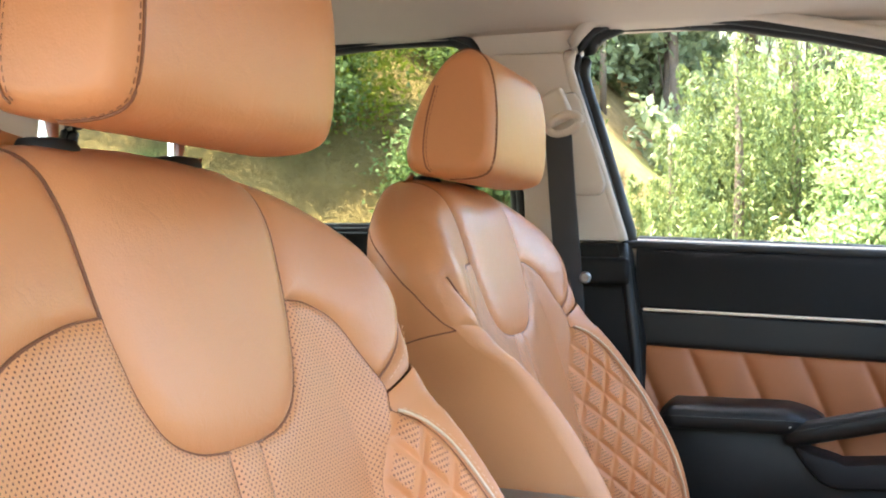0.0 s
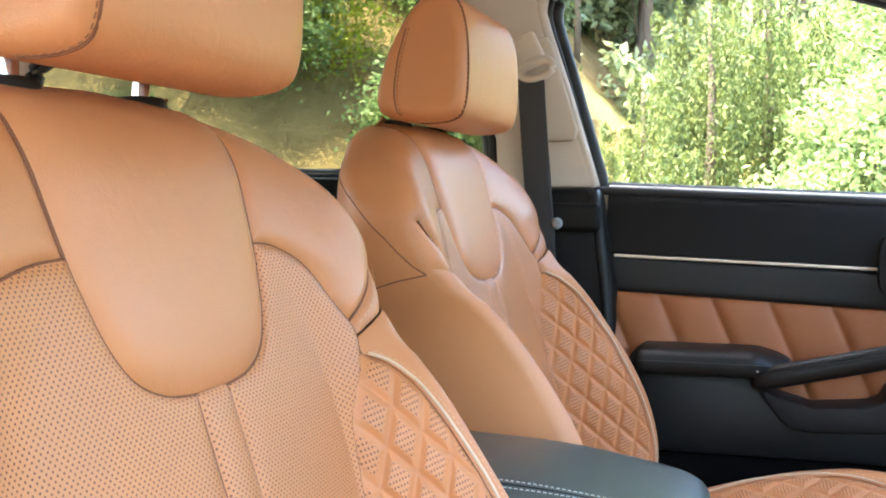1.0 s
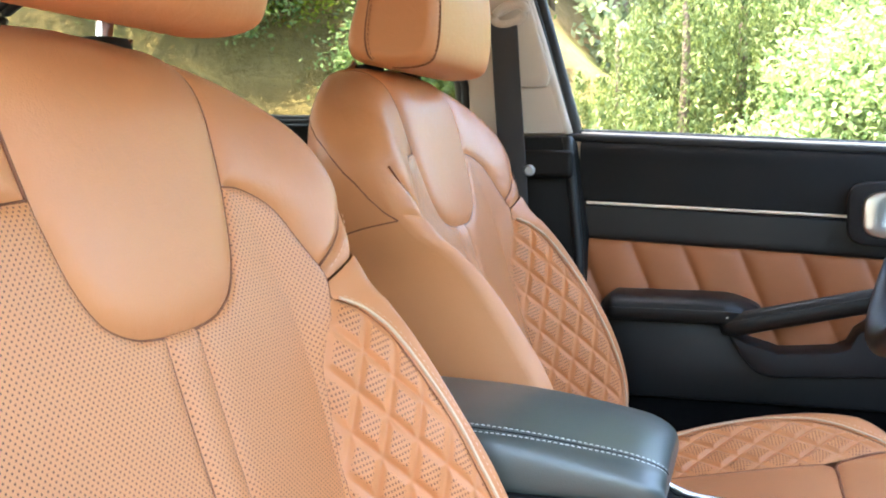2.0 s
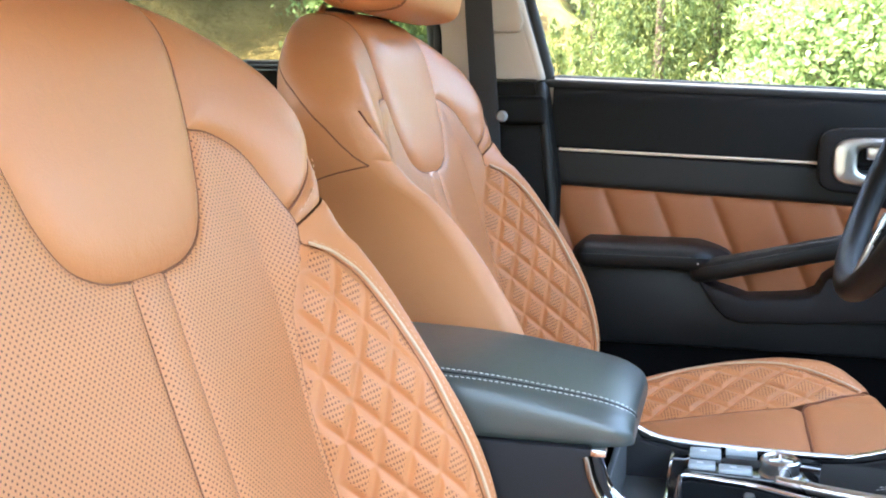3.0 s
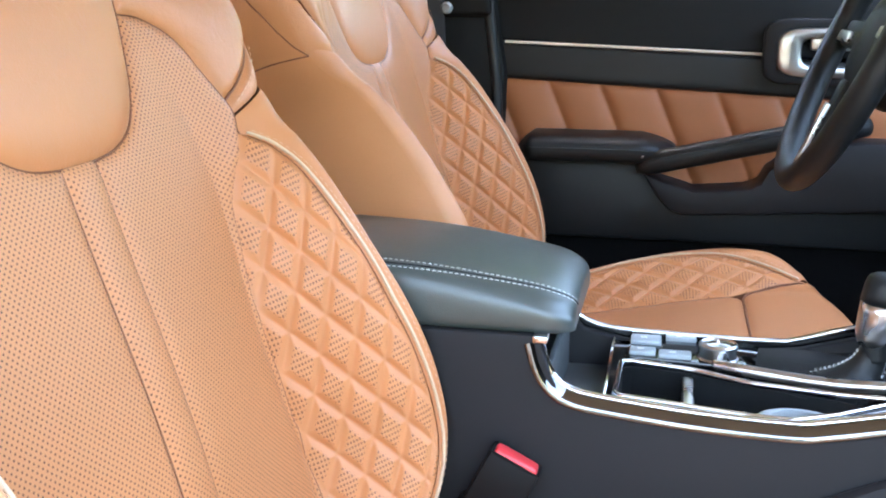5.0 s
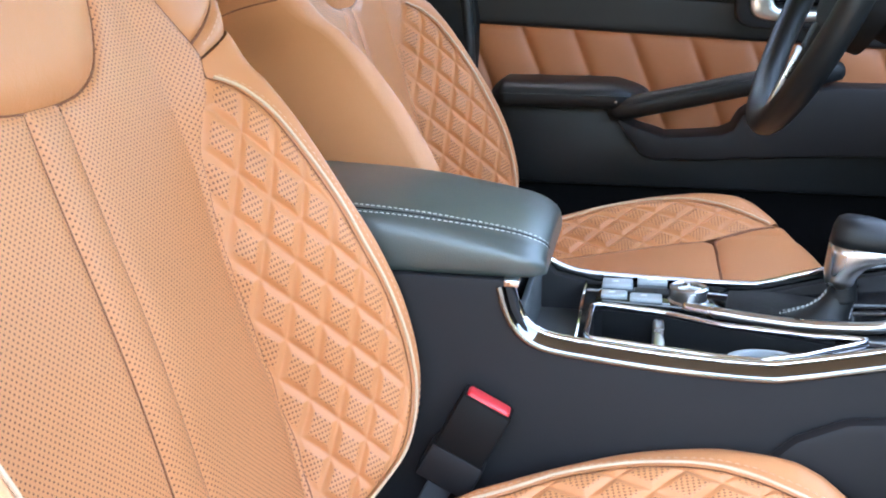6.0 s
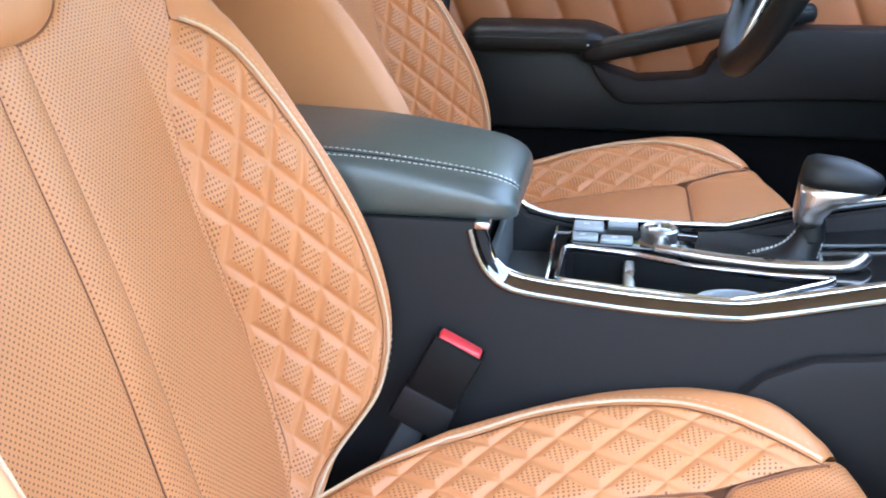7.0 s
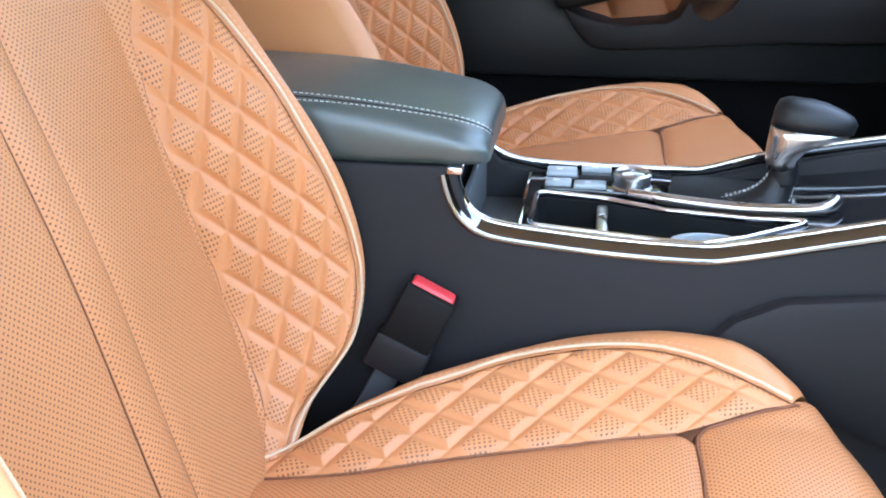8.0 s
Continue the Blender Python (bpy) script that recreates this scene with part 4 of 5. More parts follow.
# white pictogram by the cup well, keys, slot, dial
part("pictogram", box((0.006, 0.016, 0.0006), np.array([0.438, -0.092, 0.8686]) - CO, 0.0), WHITE_MARK, console, "small white print")
bez = part("switch_panel", prism([(0.450, 0.100), (0.522, 0.104), (0.575, 0.098), (0.583, 0.026), (0.560, 0.016), (0.535, 0.026), (0.452, 0.034), (0.446, 0.042)], 0.864, 0.8695, "z", 0.002), PIANO, console, "gloss black switch panel")
bez.location = -Vector(CO)
for i, (x, y, wx, wy) in enumerate([(0.4655, 0.083, 0.030, 0.024), (0.463, 0.047, 0.025, 0.018), (0.494, 0.042, 0.031, 0.018), (0.500, 0.094, 0.030, 0.011)]):
    k = part("key", box((wx, wy, 0.006), (x, y, 0.8705), 0.0018), SILVER_KEY, bez)
    part("key_mark", box((0.006, 0.003, 0.0005), (x - 0.002, y, 0.87375), 0.0), WHITE_MARK, k)
part("slot", box((0.040, 0.022, 0.004), (0.502, 0.065, 0.8688), 0.001), BLACK_SOFT, bez)
DIAL = (0.5345, 0.046)
dial = part("dial", revolve_at([(0.0195, 0.868), (0.0195, 0.870), (0.0175, 0.8715), (0.0175, 0.879), (0.0185, 0.8805), (0.0185, 0.8835), (0.0165, 0.885), (0.0150, 0.8835), (0.0, 0.8833)], (DIAL[0] - CO[0], DIAL[1] - CO[1], -CO[2]), None, 40), SATIN, console, "knurled silver dial")
for k in range(3):
    a = radians(90 + 120 * k)
    part("dial_spoke", box((0.0125, 0.0022, 0.0016), (0.006, 0, 0), 0.0005, 1, None), WHITE_MARK, dial).matrix_local = Matrix.Translation((DIAL[0] - CO[0], DIAL[1] - CO[1], 0.8840 - CO[2])) @ Matrix.Rotation(a, 4, "Z")
# chrome line round the gear gate
gate = spline([(0.530, 0.025, 0.870), (0.558, 0.014, 0.870), (0.60, 0.001, 0.870), (0.64, -0.012, 0.872), (0.684, -0.026, 0.878), (0.704, -0.026, 0.882), (0.714, -0.012, 0.884)], 70)
tube("gate_trim", gate - CO, 0.0055, SATIN, console, "chrome gear gate trim", 10)
part("gate_plate", prism([(x - CO[0], y - CO[1]) for x, y in [(0.565, 0.010), (0.66, -0.016), (0.70, -0.026), (0.713, -0.018), (0.719, 0.02), (0.710, 0.062), (0.62, 0.088), (0.575, 0.086)]], 0.866 - CO[2], 0.8705 - CO[2], "z", 0.002), BLACK_SOFT, console)

for piece in console.children:
    if piece.name.split(".")[0] in ("deck", "cup_well", "cup_bezel", "cup_divider", "cup_grip", "tray_lip", "pictogram", "switch_panel", "dial", "gate_trim", "gate_plate"):
        piece.location.z += 0.006

# leather gaiter and selector
shifter = empty("gear_shifter", (0.655, 0.026, 0.866), "black leather gear selector with silver collar and stitched gaiter", "gear shifter")
GO = np.array([0.655, 0.026, 0.870])
rings = []
for q in np.linspace(0, 1, 26):
    cx = 0.642 + (0.672 - 0.642) * smooth01(q * 1.1)
    a = 0.058 * (1 - q) ** 1.9 + 0.0125
    b = 0.036 * (1 - q) ** 1.9 + 0.0115
    z = 0.871 + 0.040 * q ** 2.2
    ang = np.linspace(0, 2 * np.pi, 48, endpoint=False)
    fold = 1 + 0.05 * math.sin(q * 16) * (1 - q) + 0.05 * np.sin(ang * 3 + q * 5) * (1 - q) * q * 3
    rings.append(np.stack([cx - 0.014 * (1 - q) + a * np.cos(ang) * fold, GO[1] + b * np.sin(ang) * fold, np.full(48, z) + 0.003 * np.sin(ang * 2 + 1) * (1 - q)], 1))
G = np.array(rings) - GO
grid_object("gaiter", G, BLACK_LEATHER, shifter, "soft black leather gaiter", wrap=True)
for k in (22, 25, 44):
    c = G[2:24, k]
    stitches("stitching", c + np.array([0, 0, 0.0012]), [(0.0, -0.5, 0.8)], THREAD_GREY, shifter, 0.0025, 0.0017, 0.0004, 0.0004)
stem = spline([(0.672, GO[1], 0.896), (0.670, GO[1], 0.922), (0.668, GO[1], 0.932)], 14) - GO
tube("stem", stem, np.linspace(0.0135, 0.0115, 14), BLACK_LEATHER, shifter, "", 20)


def loft(name, secs, mat, parent, label=""):
    """Closed skin through rings of (centre, half length, half width)."""
    ang = np.linspace(0, 2 * np.pi, 40, endpoint=False)
    P = np.array([[(cx + a * np.sign(c) * abs(c) ** 0.8 + tilt * 0, cy + b * np.sign(s) * abs(s) ** 0.8, cz + tilt * a * np.sign(c) * abs(c) ** 0.8) for c, s in zip(np.cos(ang), np.sin(ang))] for cx, cy, cz, a, b, tilt in secs])
    n = len(secs)
    v = P.reshape(-1, 3)
    f = grid_faces(n, 40, True) + [tuple(range(40))[::-1], tuple((n - 1) * 40 + j for j in range(40))]
    return mesh_object(name, v, f, mat, parent, label)


def ring_at(dx, z, a, b, tilt):
    return (dx - GO[0], 0, z - GO[2], a, b, tilt)


loft("collar", [ring_at(0.669, 0.910, 0.0125, 0.0125, 0.0), ring_at(0.668, 0.918, 0.0135, 0.0135, 0.1), ring_at(0.672, 0.927, 0.0185, 0.0165, 0.2), ring_at(0.681, 0.935, 0.027, 0.0195, 0.12), ring_at(0.689, 0.942, 0.0340, 0.0215, 0.0), ring_at(0.692, 0.950, 0.0360, 0.022, -0.08)], SATIN, shifter, "satin silver collar")
loft("knob", [ring_at(0.692, 0.9490, 0.0368, 0.0224, -0.08), ring_at(0.694, 0.957, 0.0372, 0.0232, -0.06), ring_at(0.693, 0.964, 0.0350, 0.0222, -0.10), ring_at(0.690, 0.970, 0.0290, 0.019, -0.15), ring_at(0.687, 0.974, 0.020, 0.013, -0.15), ring_at(0.685, 0.976, 0.008, 0.005, -0.05)], BLACK_LEATHER, shifter, "black leather knob")

# ---- armrest lid ----
AO = np.array([0.15, 0.0, 0.935])
arm = empty("armrest_lid", tuple(AO), "slate padded armrest lid with pale double stitching on the console", "armrest")
LID = spline([(-0.13, 0.997), (0.10, 0.996), (0.20, 0.9935), (0.25, 0.991), (0.293, 0.9865), (0.351, 0.977), (0.385, 0.970), (0.41, 0.965)], 80)
secs = []
for x in np.r_[np.linspace(-0.13, 0.370, 40), 0.370 + 0.037 * np.sin(np.linspace(0.04, np.pi / 2, 26))]:
    u = np.clip((x - 0.370) / 0.0372, 0, 1)
    e = max(1 - u ** 2.4, 0.0) ** 0.42
    top = float(np.interp(x, LID[:, 0], LID[:, 1]))
    bot = 0.9335
    hw = 0.100 * (0.80 + 0.20 * e)
    topx = bot + 0.016 + (top - bot - 0.016) * (0.05 + 0.95 * e)
    s = spline([(x, -hw + 0.006, bot), (x, -hw, bot + 0.006), (x, -hw - 0.001, bot + 0.5 * (topx - bot)), (x, -hw + 0.003, topx - 0.012), (x, -hw + 0.014, topx - 0.0035), (x, -hw * 0.5, topx + 0.0005), (x, 0, topx + 0.002),
                (x, hw * 0.5, topx + 0.0005), (x, hw - 0.014, topx - 0.0035), (x, hw - 0.003, topx - 0.012), (x, hw + 0.001, bot + 0.5 * (topx - bot)), (x, hw, bot + 0.006), (x, hw - 0.006, bot)], 60)
    secs.append(s)
A = np.array(secs)
grid_object("pad", A - AO, ARM_LEATHER, arm, "slate leatherette pad")
end = A[-1]
mesh_object("front_face", list(end - AO), [tuple(range(len(end)))], ARM_LEATHER, arm)
part("base", box((0.52, 0.180, 0.008), np.array([0.14, 0, 0.9375]) - AO, 0.002), BLACK_SOFT, arm)
for k in (11, 13):
    row = np.array([A[i, k] for i in range(4, 64)]) - AO
    nor = np.array([0, -0.7, 0.7])
    stitches("stitching", row + nor * 0.0010, [nor], THREAD_GREY, arm, 0.0032, 0.0018, 0.00050, 0.0006)
tube("seam", np.array([A[i, 12] for i in range(4, 65)]) - AO, 0.0009, RUBBER, arm, sides=6)

# ---- buckle ----
buckle = empty("seat_belt_buckle", (0.317, -0.127, 0.736), "black seat belt buckle with red release button beside the seat", "seat belt buckle")
tilt = Matrix.Rotation(radians(27), 4, "Y") @ Matrix.Scale(1.06, 4)
part("housing", box((0.044, 0.021, 0.052), (0, 0, 0.073), 0.003, 2), BLACK_SOFT, buckle).matrix_local = tilt
part("button", box((0.038, 0.0165, 0.008), (0, 0.0002, 0.0990), 0.003, 3), RED, buckle, "red release button").matrix_local = tilt
part("button_rim", plate([(-0.0215, -0.0098), (0.0215, -0.0098), (0.0215, 0.0098), (-0.0215, 0.0098)], [[(-0.0195, -0.0086), (0.0195, -0.0086), (0.0195, 0.0088), (-0.0195, 0.0088)]], "z", 0.0985, 0.1005, 0.0), BLACK_SOFT, buckle).matrix_local = tilt
part("sleeve", box((0.049, 0.024, 0.034), (0, 0, 0.032), 0.004, 2), CONSOLE_GREY, buckle, "dark grey plastic sleeve").matrix_local = tilt
part("stalk", box((0.022, 0.006, 0.20), (0, 0, -0.075), 0.002, 2), WEBBING, buckle).matrix_local = tilt

# ---- steering wheel and dashboard ----
WC = Vector((0.692, 0.365, 1.172))
wheel = empty("steering_wheel", tuple(WC), "black leather steering wheel with silver spoke trim", "steering wheel")
wheel.rotation_euler = (0, radians(-67), 0)
ang = np.linspace(0, 2 * np.pi, 96, endpoint=False)
tube("rim", np.stack([0.181 * np.cos(ang), 0.181 * np.sin(ang), 0 * ang], 1), 0.0165, BLACK_LEATHER, wheel, "black leather rim", 18, closed=True)
part("hub", revolve_at([(0.070, -0.05), (0.072, -0.02), (0.066, 0.0), (0.045, 0.010), (0.0, 0.014)], (0, 0, -0.01)), BLACK_SOFT, wheel)
for a in (-90, 90, 180):
    part("spoke", box((0.125, 0.036, 0.016), (0.115, 0, -0.010), 0.006, 2), BLACK_SOFT, wheel).matrix_local = Matrix.Rotation(radians(a), 4, "Z")
    part("spoke_trim", box((0.080, 0.014, 0.006), (0.125, 0.006, 0.001), 0.002, 2), SATIN, wheel, "satin silver spoke trim").matrix_local = Matrix.Rotation(radians(a), 4, "Z")
part("column", cyl(0.045, 0.30, (0, 0, -0.20), 32), BLACK_SOFT, wheel, "black steering column")
for a in (-90, 90):
    part("stalk", box((0.15, 0.016, 0.012), (0.10, 0, -0.075), 0.005, 2), BLACK_SOFT, wheel).matrix_local = Matrix.Rotation(radians(a), 4, "Z")

dash = empty("dashboard", (1.15, 0.0, 0.458), "black dashboard across the front of the cabin", "dashboard")
prof = spline([(1.46, 1.08), (1.25, 1.13), (1.05, 1.13), (0.93, 1.09), (0.895, 1.02), (0.90, 0.93), (0.94, 0.82), (1.02, 0.70), (1.46, 0.62)], 50)
P = np.array([[(x + 0.02 * (abs(y) / 0.7) ** 2 - 1.15, y, z - 0.458) for x, z in prof] for y in np.linspace(-0.775, 0.775, 40)])
grid_object("top_pad", P, BLACK_SOFT, dash)
part("lower_stack", box((0.40, 0.236, 0.50), (0.12, 0, 0.255), 0.02), BLACK_SOFT, dash)

# ---- rear bench ----
bench = empty("rear_bench", (-0.70, 0.0, 0.458), "tan leather rear bench behind the front seats", "bench seat")
for y in (-0.36, 0.36):
    secs = []
    for yy in np.linspace(-0.33, 0.33, 30):
        e = (1 - abs(yy / 0.335) ** 5) ** 0.3
        secs.append(spline([(-0.86, y + yy, 0.70), (-0.86 + 0.10 * e, y + yy, 0.72), (-0.90 + 0.12 * e, y + yy, 0.95), (-0.98 + 0.12 * e, y + yy, 1.18), (-1.0 + 0.06 * e, y + yy, 1.22 + 0.02 * e), (-1.05, y + yy, 1.22), (-1.04, y + yy, 0.70)], 40))
    grid_object("backrest", np.array(secs) - np.array([-0.70, 0, 0.458]), LEATHER, bench)
    secs = [spline([(-0.90, y + yy, 0.70), (-0.70, y + yy, 0.755), (-0.50, y + yy, 0.77), (-0.43, y + yy, 0.74), (-0.42, y + yy, 0.60), (-0.46, y + yy, 0.459)], 30) for yy in np.linspace(-0.33, 0.33, 12)]
    grid_object("cushion", np.array(secs) - np.array([-0.70, 0, 0.458]), LEATHER, bench)
    part("head_restraint", box((0.09, 0.26, 0.13), (-0.33, y, 0.85), 0.035, 4), LEATHER, bench)


# ---- outside ----
rng = np.random.default_rng(7)


def ground_z(x, y):
    """The hillside: level by the car, rising beyond it."""
    r = np.maximum(0, y - 3.0)
    bank = 0.9 * smooth01((y - 3.2) / 3.0)
    return bank + 0.15 * np.maximum(0, y - 6) + 0.12 * np.sin(x * 0.7 + y * 0.3) * np.minimum(r / 4, 1) + 2.4 * smooth01((-x - 0.6) / 3.5) * smooth01((y - 4.0) / 5)


def dirt_material():
    m = material("dry_ground", (0.4, 0.33, 0.2), 0.95, 0.0, 0.1)
    b = m.node_tree.nodes["Principled BSDF"]
    co = node(m, "ShaderNodeTexCoord")
    n1 = node(m, "ShaderNodeTexNoise", Scale=0.7, Detail=6.0)
    n2 = node(m, "ShaderNodeTexNoise", Scale=3.5, Detail=9.0, Roughness=0.7)
    for n in (n1, n2):
        link(m, co.outputs["Object"], n.inputs["Vector"])
    # Dirt tones; the very dark end stands in for rock shadows on the bank.
    shadowed_dirt = mix_colour(m, n2.outputs["Fac"], (0.06, 0.04, 0.016), (0.46, 0.315, 0.14))
    grass = mix_colour(m, n2.outputs["Fac"], (0.10, 0.12, 0.035), (0.34, 0.32, 0.14))
    ramp = node(m, "ShaderNodeValToRGB")
    ramp.color_ramp.elements[0].position, ramp.color_ramp.elements[1].position = 0.52, 0.66
    link(m, n1.outputs["Fac"], ramp.inputs["Fac"])
    link(m, mix_colour(m, ramp.outputs["Color"], shadowed_dirt, grass), b.inputs["Base Color"])
    bp = node(m, "ShaderNodeBump", Strength=1.0, Distance=0.25)
    link(m, n2.outputs["Fac"], bp.inputs["Height"])
    link(m, bp.outputs["Normal"], b.inputs["Normal"])
    return m


def spread(n, near, far):
    t = np.linspace(-1, 1, n)
    return np.sign(t) * (near * np.abs(t) + (far - near) * np.abs(t) ** 4)


gx, gy = spread(140, 20, 900), spread(140, 20, 900)
X, Y = np.meshgrid(gx, gy, indexing="ij")
Z = ground_z(X, np.minimum(Y, 60))
ground = grid_object("ground", np.stack([X, Y, Z], 2), dirt_material())
tagged(ground, "dry sandy hillside with patches of grass", "ground", kind="structure")


# Unseen dark strip added under the car to cut light bounced off the ground.
ASPHALT = grained("bounce_cut_asphalt", (0.07, 0.07, 0.072), 0.9, 90, 0.6, 0.25, 0.2, dist=0.004)
P = np.array([[(x, y, 0.006) for y in np.linspace(-14, 2.6, 12)] for x in np.linspace(-60, 60, 60)])
road = grid_object("road", P, ASPHALT)
tagged(road, "unseen dark asphalt added under the parked car to cut bounced light", "road", kind="structure")


def leaf_material(name, dark, light, trans=0.35):
    m = material(name, dark, 0.55, 0.0, 0.3)
    b = m.node_tree.nodes["Principled BSDF"]
    geo = node(m, "ShaderNodeNewGeometry")
    link(m, mix_colour(m, geo.outputs["Random Per Island"], dark, light), b.inputs["Base Color"])
    tr = node(m, "ShaderNodeBsdfTranslucent")
    link(m, mix_colour(m, geo.outputs["Random Per Island"], dark, light), tr.inputs["Color"])
    mx = node(m, "ShaderNodeMixShader")
    mx.inputs[0].default_value = trans
    out = m.node_tree.nodes["Material Output"]
    link(m, b.outputs[0], mx.inputs[1])
    link(m, tr.outputs[0], mx.inputs[2])
    link(m, mx.outputs[0], out.inputs["Surface"])
    return m


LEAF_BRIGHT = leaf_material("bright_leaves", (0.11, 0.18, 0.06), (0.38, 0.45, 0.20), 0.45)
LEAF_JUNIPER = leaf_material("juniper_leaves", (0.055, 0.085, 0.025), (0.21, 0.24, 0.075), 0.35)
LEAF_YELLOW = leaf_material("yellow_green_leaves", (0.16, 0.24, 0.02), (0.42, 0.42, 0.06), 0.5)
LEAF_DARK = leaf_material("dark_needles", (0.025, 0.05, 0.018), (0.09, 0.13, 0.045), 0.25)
# Pale copy of the needles, with sun and haze put into its colour.
LEAF_SUNLIT = leaf_material("sunlit_needles", (0.16, 0.20, 0.11), (0.36, 0.40, 0.22), 0.35)
BARK = grained("grey_brown_bark", (0.13, 0.095, 0.07), 0.9, 60, 0.8, 0.3, 0.1, dist=0.01)


def leaves(name, centres, size, mat, parent, label="", tall=1.8, up=0.0):
    """Many small bent leaves at the given places, one mesh."""
    n = len(centres)
    a = rng.normal(size=(n, 3))
    a[:, 2] += up
    a /= np.linalg.norm(a, axis=1)[:, None]
    b = np.cross(a, rng.normal(size=(n, 3)))
    b /= np.linalg.norm(b, axis=1)[:, None] + 1e-9
    c = np.cross(a, b)
    s = size * rng.uniform(0.6, 1.4, (n, 1))
    v = np.stack([centres - a * s * tall, centres + b * s + c * s * 0.25, centres + a * s * tall, centres - b * s + c * s * 0.25], 1).reshape(-1, 3)
    f = [(4 * i, 4 * i + 1, 4 * i + 2, 4 * i + 3) for i in range(n)]
    return mesh_object(name, v, f, mat, parent, label, smooth=False)


def clumps(n_clump, per, spread_xyz, r, lean=0.0):
    """Leaf places grouped in clumps inside an uneven body."""
    out = []
    for _ in range(n_clump):
        d = rng.normal(size=3)
        d /= np.linalg.norm(d)
        c = d * np.array(spread_xyz) * rng.uniform(0.35, 1.0) ** 0.5
        out.append(c + rng.normal(size=(per, 3)) * r * rng.uniform(0.5, 1.3))
    return np.vstack(out)


def branches(name, h, spread_r, n, parent, r0):
    v, f = [], []
    for k in range(n):
        a = rng.uniform(0, 2 * np.pi)
        z0 = h * rng.uniform(0.1, 0.75)
        tip = np.array([spread_r * math.cos(a), spread_r * math.sin(a), min(h, z0 + h * rng.uniform(0.15, 0.4))])
        pts = spline([(0, 0, z0), tip * np.array([0.45, 0.45, 1]) * np.array([1, 1, 0.75]) + np.array([0, 0, z0 * 0.2]), tip], 8)
        base = len(v)
        for i, p in enumerate(pts):
            r = r0 * 0.4 * (1 - i / 8) + 0.004
            v += [p + np.array([r * math.cos(t), r * math.sin(t), 0]) for t in np.linspace(0, 2 * np.pi, 5, endpoint=False)]
        f += [tuple(base + i for i in q) for q in grid_faces(8, 5, True)]
    return mesh_object(name, v, f, BARK, parent)


def shrub(x, y, h, w, mat, label, n_clump=80, per=150, size=0.0125):
    at = (x, y, float(ground_z(np.array(x), np.array(y))) - 0.05)
    s = empty("shrub", at, label, "shrub", "shrubs on the hillside")
    branches("branch", h * 0.8, w * 0.7, 12, s, 0.03)
    c = clumps(n_clump, per, (w, w, h * 0.52), 0.11 * max(h, 1.0) ** 0.5) + np.array([0, 0, h * 0.52])
    leaves("foliage", c, size, mat, s)
    return s


def juniper(x, y, h, w, mat, label, plumes=34):
    """A bushy conifer of upright feathery plumes."""
    at = (x, y, float(ground_z(np.array(x), np.array(y))) - 0.05)
    s = empty("juniper", at, label, "conifer", "young conifers")
    tube("trunk", spline([(0, 0, 0), (0.03, 0, h * 0.4), (0, 0.02, h * 0.8)], 10), np.linspace(0.05, 0.01, 10), BARK, s)
    out = []
    for _ in range(plumes):
        a, r = rng.uniform(0, 2 * np.pi), w * rng.uniform(0, 1) ** 0.6
        top = h * (1 - 0.75 * (r / w) ** 1.5) * rng.uniform(0.75, 1.05)
        lo = top * rng.uniform(0.05, 0.35)
        t = rng.uniform(0, 1, 520)
        rad = 0.16 * (1 - t) ** 0.7 * rng.uniform(0.7, 1.2) + 0.015
        d = rng.normal(size=(520, 2)) * rad[:, None] * 0.7
        lean = 0.25 * t[:, None] * np.array([math.cos(a), math.sin(a)])
        out.append(np.c_[r * math.cos(a) + d[:, 0] + lean[:, 0] * 0.5, r * math.sin(a) + d[:, 1] + lean[:, 1] * 0.5, lo + (top - lo) * t])
    leaves("foliage", np.vstack(out), 0.0062, mat, s, tall=3.6, up=1.4)
    return s


def tall_tree(x, y, h, r, mat, label, crown_from=0.35):
    at = (x, y, float(ground_z(np.array(x), np.array(y))) - 0.1)
    s = empty("pine_tree", at, label, "tree", "forest trees")
    lean = rng.normal(size=2) * 0.02 * h
    tube("trunk", spline([(0, 0, 0), (lean[0] * 0.5, lean[1] * 0.5, h * 0.5), (lean[0], lean[1], h)], 14), np.linspace(r, r * 0.2, 14), BARK, s)
    out = []
    for k in range(40):
        z = h * rng.uniform(crown_from, 1.0)
        reach = h * 0.17 * (1.08 - z / h) ** 0.6 * rng.uniform(0.6, 1.2)
        a = rng.uniform(0, 2 * np.pi)
        t = rng.uniform(0.15, 1, 70)
        p = np.c_[reach * t * math.cos(a), reach * t * math.sin(a), z - 0.12 * reach * t]
        out.append(p + rng.normal(size=(70, 3)) * np.array([0.22, 0.22, 0.10]))
    leaves("foliage", np.vstack(out), 0.055, mat, s, tall=2.2)
    branches("branch", h * 0.9, h * 0.1, 14, s, r * 0.5)
    return s


juniper(0.02, 6.0, 2.0, 0.55, LEAF_JUNIPER, "feathery yellow-green young conifer outside the window", 30)
juniper(-0.42, 6.2, 1.25, 0.38, LEAF_JUNIPER, "small feathery young conifer beside a larger one", 16)
juniper(0.36, 6.3, 2.5, 0.45, LEAF_JUNIPER, "tall feathery young conifer on the bank", 28)
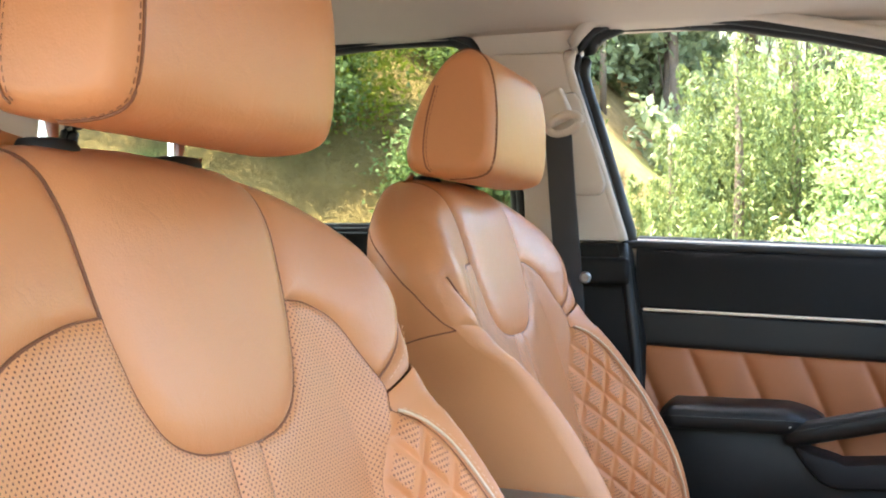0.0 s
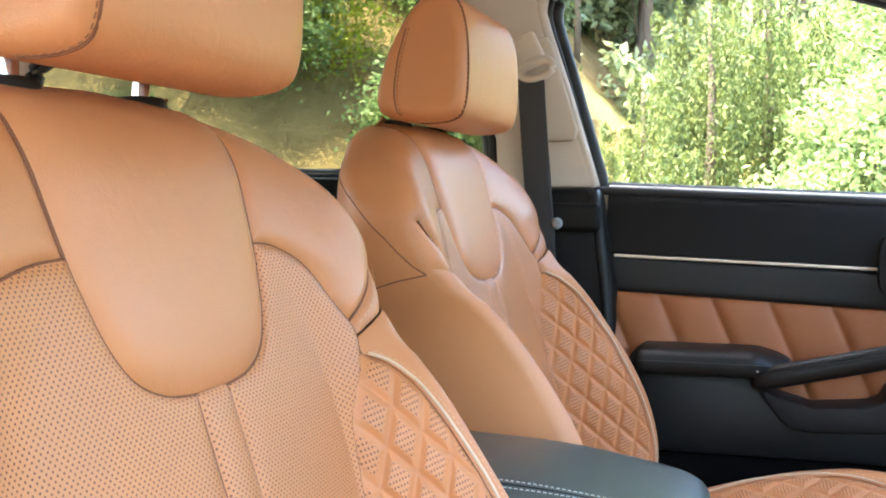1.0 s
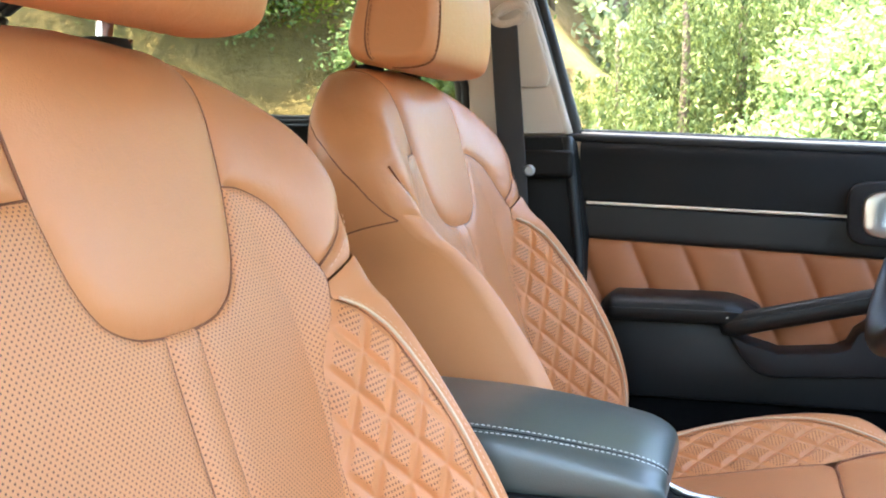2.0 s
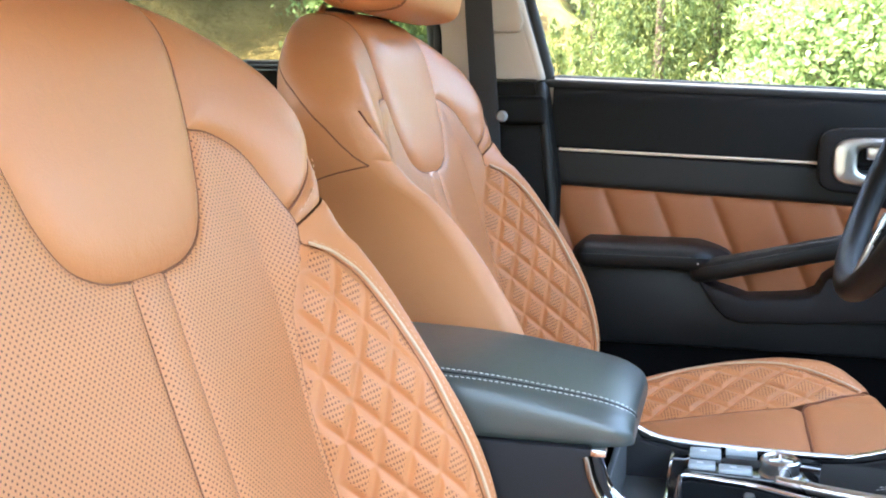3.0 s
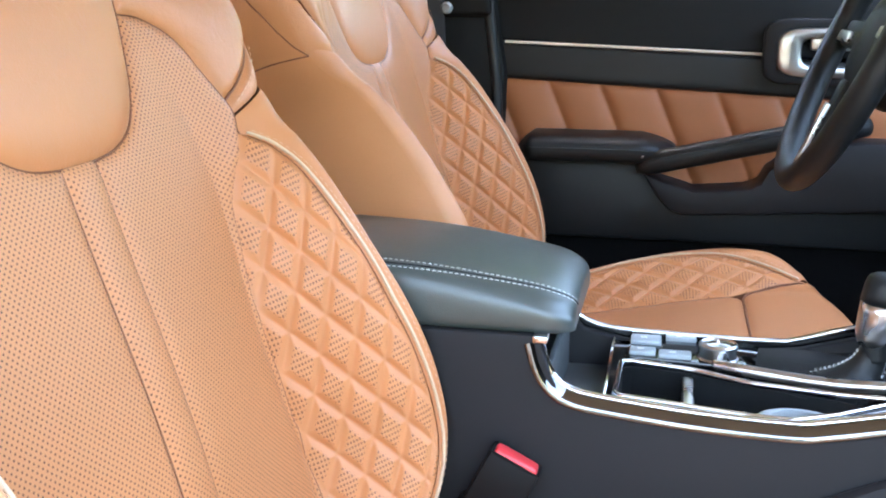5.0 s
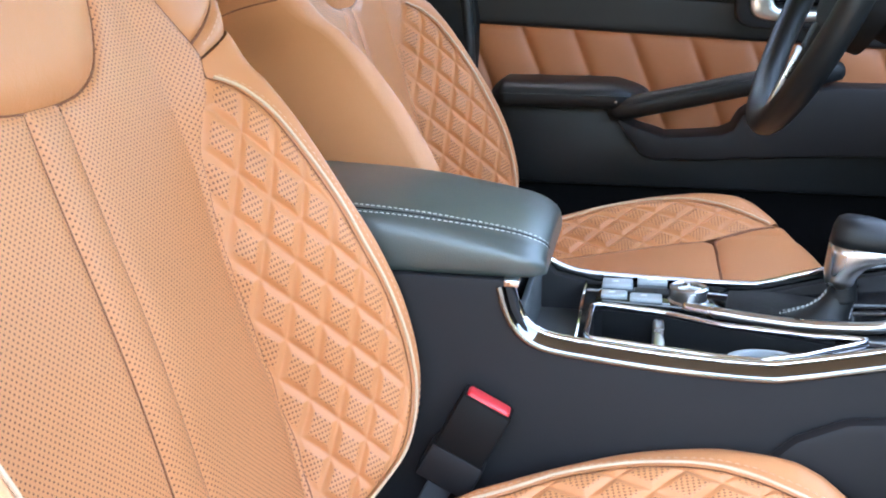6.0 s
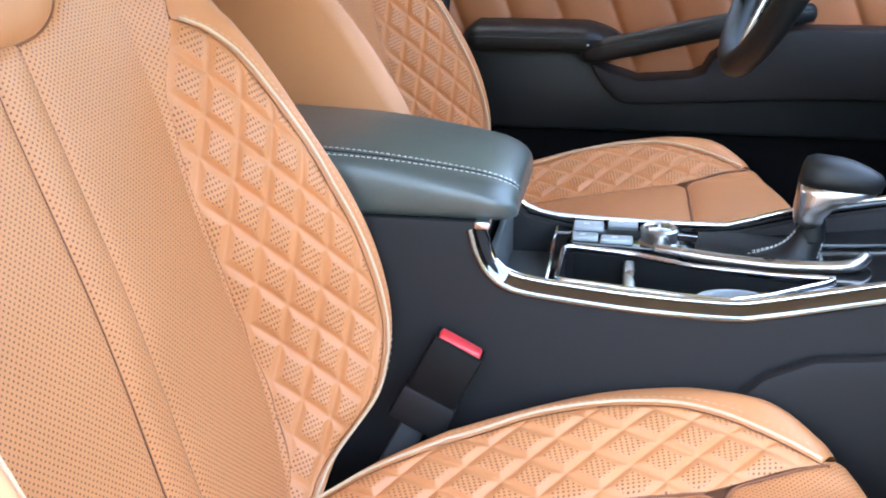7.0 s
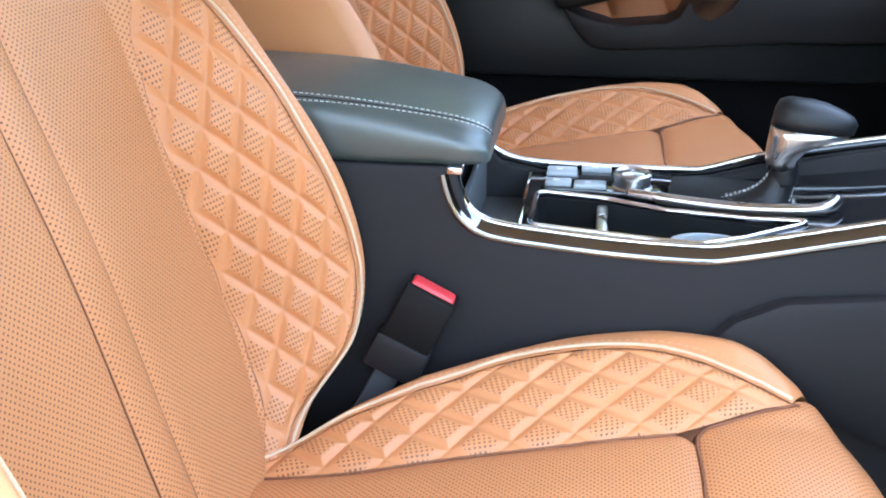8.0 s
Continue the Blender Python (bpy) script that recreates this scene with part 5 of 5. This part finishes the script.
for x, y, h, w in ((1.0, 5.4, 1.1, 0.5), (1.6, 5.2, 1.4, 0.6), (1.25, 6.8, 1.9, 0.6), (2.1, 6.0, 2.0, 0.8), (0.62, 5.3, 0.55, 0.34), (0.1, 5.1, 0.35, 0.3), (-0.3, 5.3, 0.28, 0.25)):
    shrub(x, y, h, w, LEAF_BRIGHT, "leafy bright green shrub on the bank")
for x, y, h, w, mt in ((-3.05, 7.0, 2.2, 0.6, LEAF_YELLOW), (-3.5, 6.6, 1.3, 0.6, LEAF_BRIGHT), (-4.3, 6.8, 1.6, 0.9, LEAF_BRIGHT), (-5.2, 7.2, 1.9, 1.0, LEAF_JUNIPER), (-2.5, 8.6, 1.2, 0.5, LEAF_BRIGHT), (-1.6, 7.5, 0.7, 0.4, LEAF_JUNIPER), (-2.1, 6.6, 0.6, 0.4, LEAF_BRIGHT), (-3.3, 8.8, 1.0, 0.6, LEAF_JUNIPER), (-2.4, 10.2, 1.5, 0.7, LEAF_DARK), (-3.9, 9.6, 1.9, 0.8, LEAF_DARK)):
    shrub(x, y, h, w, mt, "yellow-green leafy shrub in the sun" if mt is LEAF_YELLOW else "green leafy shrub on the slope")
# Pines to the left get dark needles, the others the sun-washed colour.
for i in range(46):
    y = rng.uniform(13, 30)
    x = (rng.uniform(-0.75, 0.22) if i % 3 else rng.uniform(-0.16, 0.06)) * y
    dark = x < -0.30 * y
    tall_tree(x, y, rng.uniform(8, 13), rng.uniform(0.04, 0.085), LEAF_DARK if dark else LEAF_SUNLIT, "dark needled pine in the forest" if dark else "pine in the forest with sunlight put into its pale needles", rng.uniform(0.12, 0.3) if dark else rng.uniform(0.3, 0.6))
for i in range(12):
    y = rng.uniform(9.5, 13)
    x = rng.choice([rng.uniform(-0.8, -0.42), rng.uniform(0.02, 0.2)]) * y
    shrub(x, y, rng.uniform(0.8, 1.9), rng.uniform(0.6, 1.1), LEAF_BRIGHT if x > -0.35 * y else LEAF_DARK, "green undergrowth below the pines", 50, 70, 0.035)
for i in range(14):
    y = rng.uniform(13, 22)
    shrub(rng.uniform(-0.20, 0.12) * y, y, rng.uniform(0.9, 2.2), rng.uniform(0.8, 1.4), LEAF_SUNLIT, "undergrowth among the trunks with sunlight put into its pale colour", 40, 60, 0.05)
# unseen pines added behind the camera and beyond the bonnet to block low sky
proto = [tall_tree(-30 + 10 * i, -20.5 - (i % 2) * 2, 6.0 + 0.6 * (i % 3), 0.10, LEAF_DARK, "unseen dark needled pine added to block low sky", 0.06) for i in range(7)]
for i in range(34):
    x = -30 + 60 * (i + rng.uniform(0.1, 0.9)) / 34
    copy_thing(proto[i % 7], pose(x, -rng.uniform(19, 25), -0.1, 0, 0, rng.uniform(0, 360)))
for i in range(20):
    y = -16 + 26 * (i + rng.uniform(0.1, 0.9)) / 20
    x = rng.uniform(12, 15)
    copy_thing(proto[i % 7], pose(x, y, float(ground_z(np.array(x), np.array(y))) - 0.1, 0, 0, rng.uniform(0, 360)))
# distant wooded ridge
rx_ = np.linspace(-70, 50, 240)
P = np.array([[(x, 62 + 2 * q * 4, 4 + q * (17 + 2.5 * math.sin(x * 0.31) + 1.5 * math.sin(x * 1.3) + rng.normal() * 0.7)) for q in (0, 0.5, 1)] for x in rx_])
ridge = grid_object("backdrop", P, leaf_material("far_woods", (0.05, 0.075, 0.035), (0.05, 0.075, 0.035), 0.1))
tagged(ridge, "distant wooded ridge", "backdrop", kind="structure")
# small shed among the trunks
shed = empty("shed", (-1.05, 15.5, float(ground_z(np.array(-1.05), np.array(15.5)))), "small dark shed among the trees", "shed")
part("wall", box((0.9, 0.8, 0.7), (0, 0, 0.35), 0.01), BARK, shed)
part("roof", prism([(-0.55, 0.70), (0.55, 0.70), (0.05, 1.0), (-0.05, 1.0)], -0.5, 0.5, "y", 0.0), SILVER_KEY, shed, "pale metal roof")

# ---- wheels under the parked car ----
TYRE = grained("black_tyre_rubber", (0.015, 0.015, 0.016), 0.85, 200, 0.4, 0.2, 0.2, dist=0.002)
chassis = empty("car_chassis", (-0.05, 0.0, 0.20), "dark underbody of the parked car on four wheels", "car")
part("floor_pan", box((3.6, 1.36, 0.14), (0, 0, 0.088), 0.02), BLACK_SOFT, chassis)
first = None
for x in (-1.40, 1.41):
    for y in (-0.80, 0.80):
        if first is None:
            first = new("wheel")
            first.parent = chassis
            first.location = (x, y, 0.155)
            side_on = Matrix.Rotation(radians(90), 4, "X")
            part("tyre", revolve_at([(0.22, -0.10), (0.32, -0.11), (0.345, -0.085), (0.350, 0.0), (0.345, 0.085), (0.32, 0.11), (0.22, 0.10)], (0, 0, 0), side_on, 48), TYRE, first)
            part("rim", revolve_at([(0.225, -0.102), (0.20, -0.104), (0.06, -0.07), (0.05, 0.07), (0.20, 0.104), (0.225, 0.102)], (0, 0, 0), side_on, 48), SATIN, first)
        else:
            copy_thing(first, pose(x, y, 0.155))
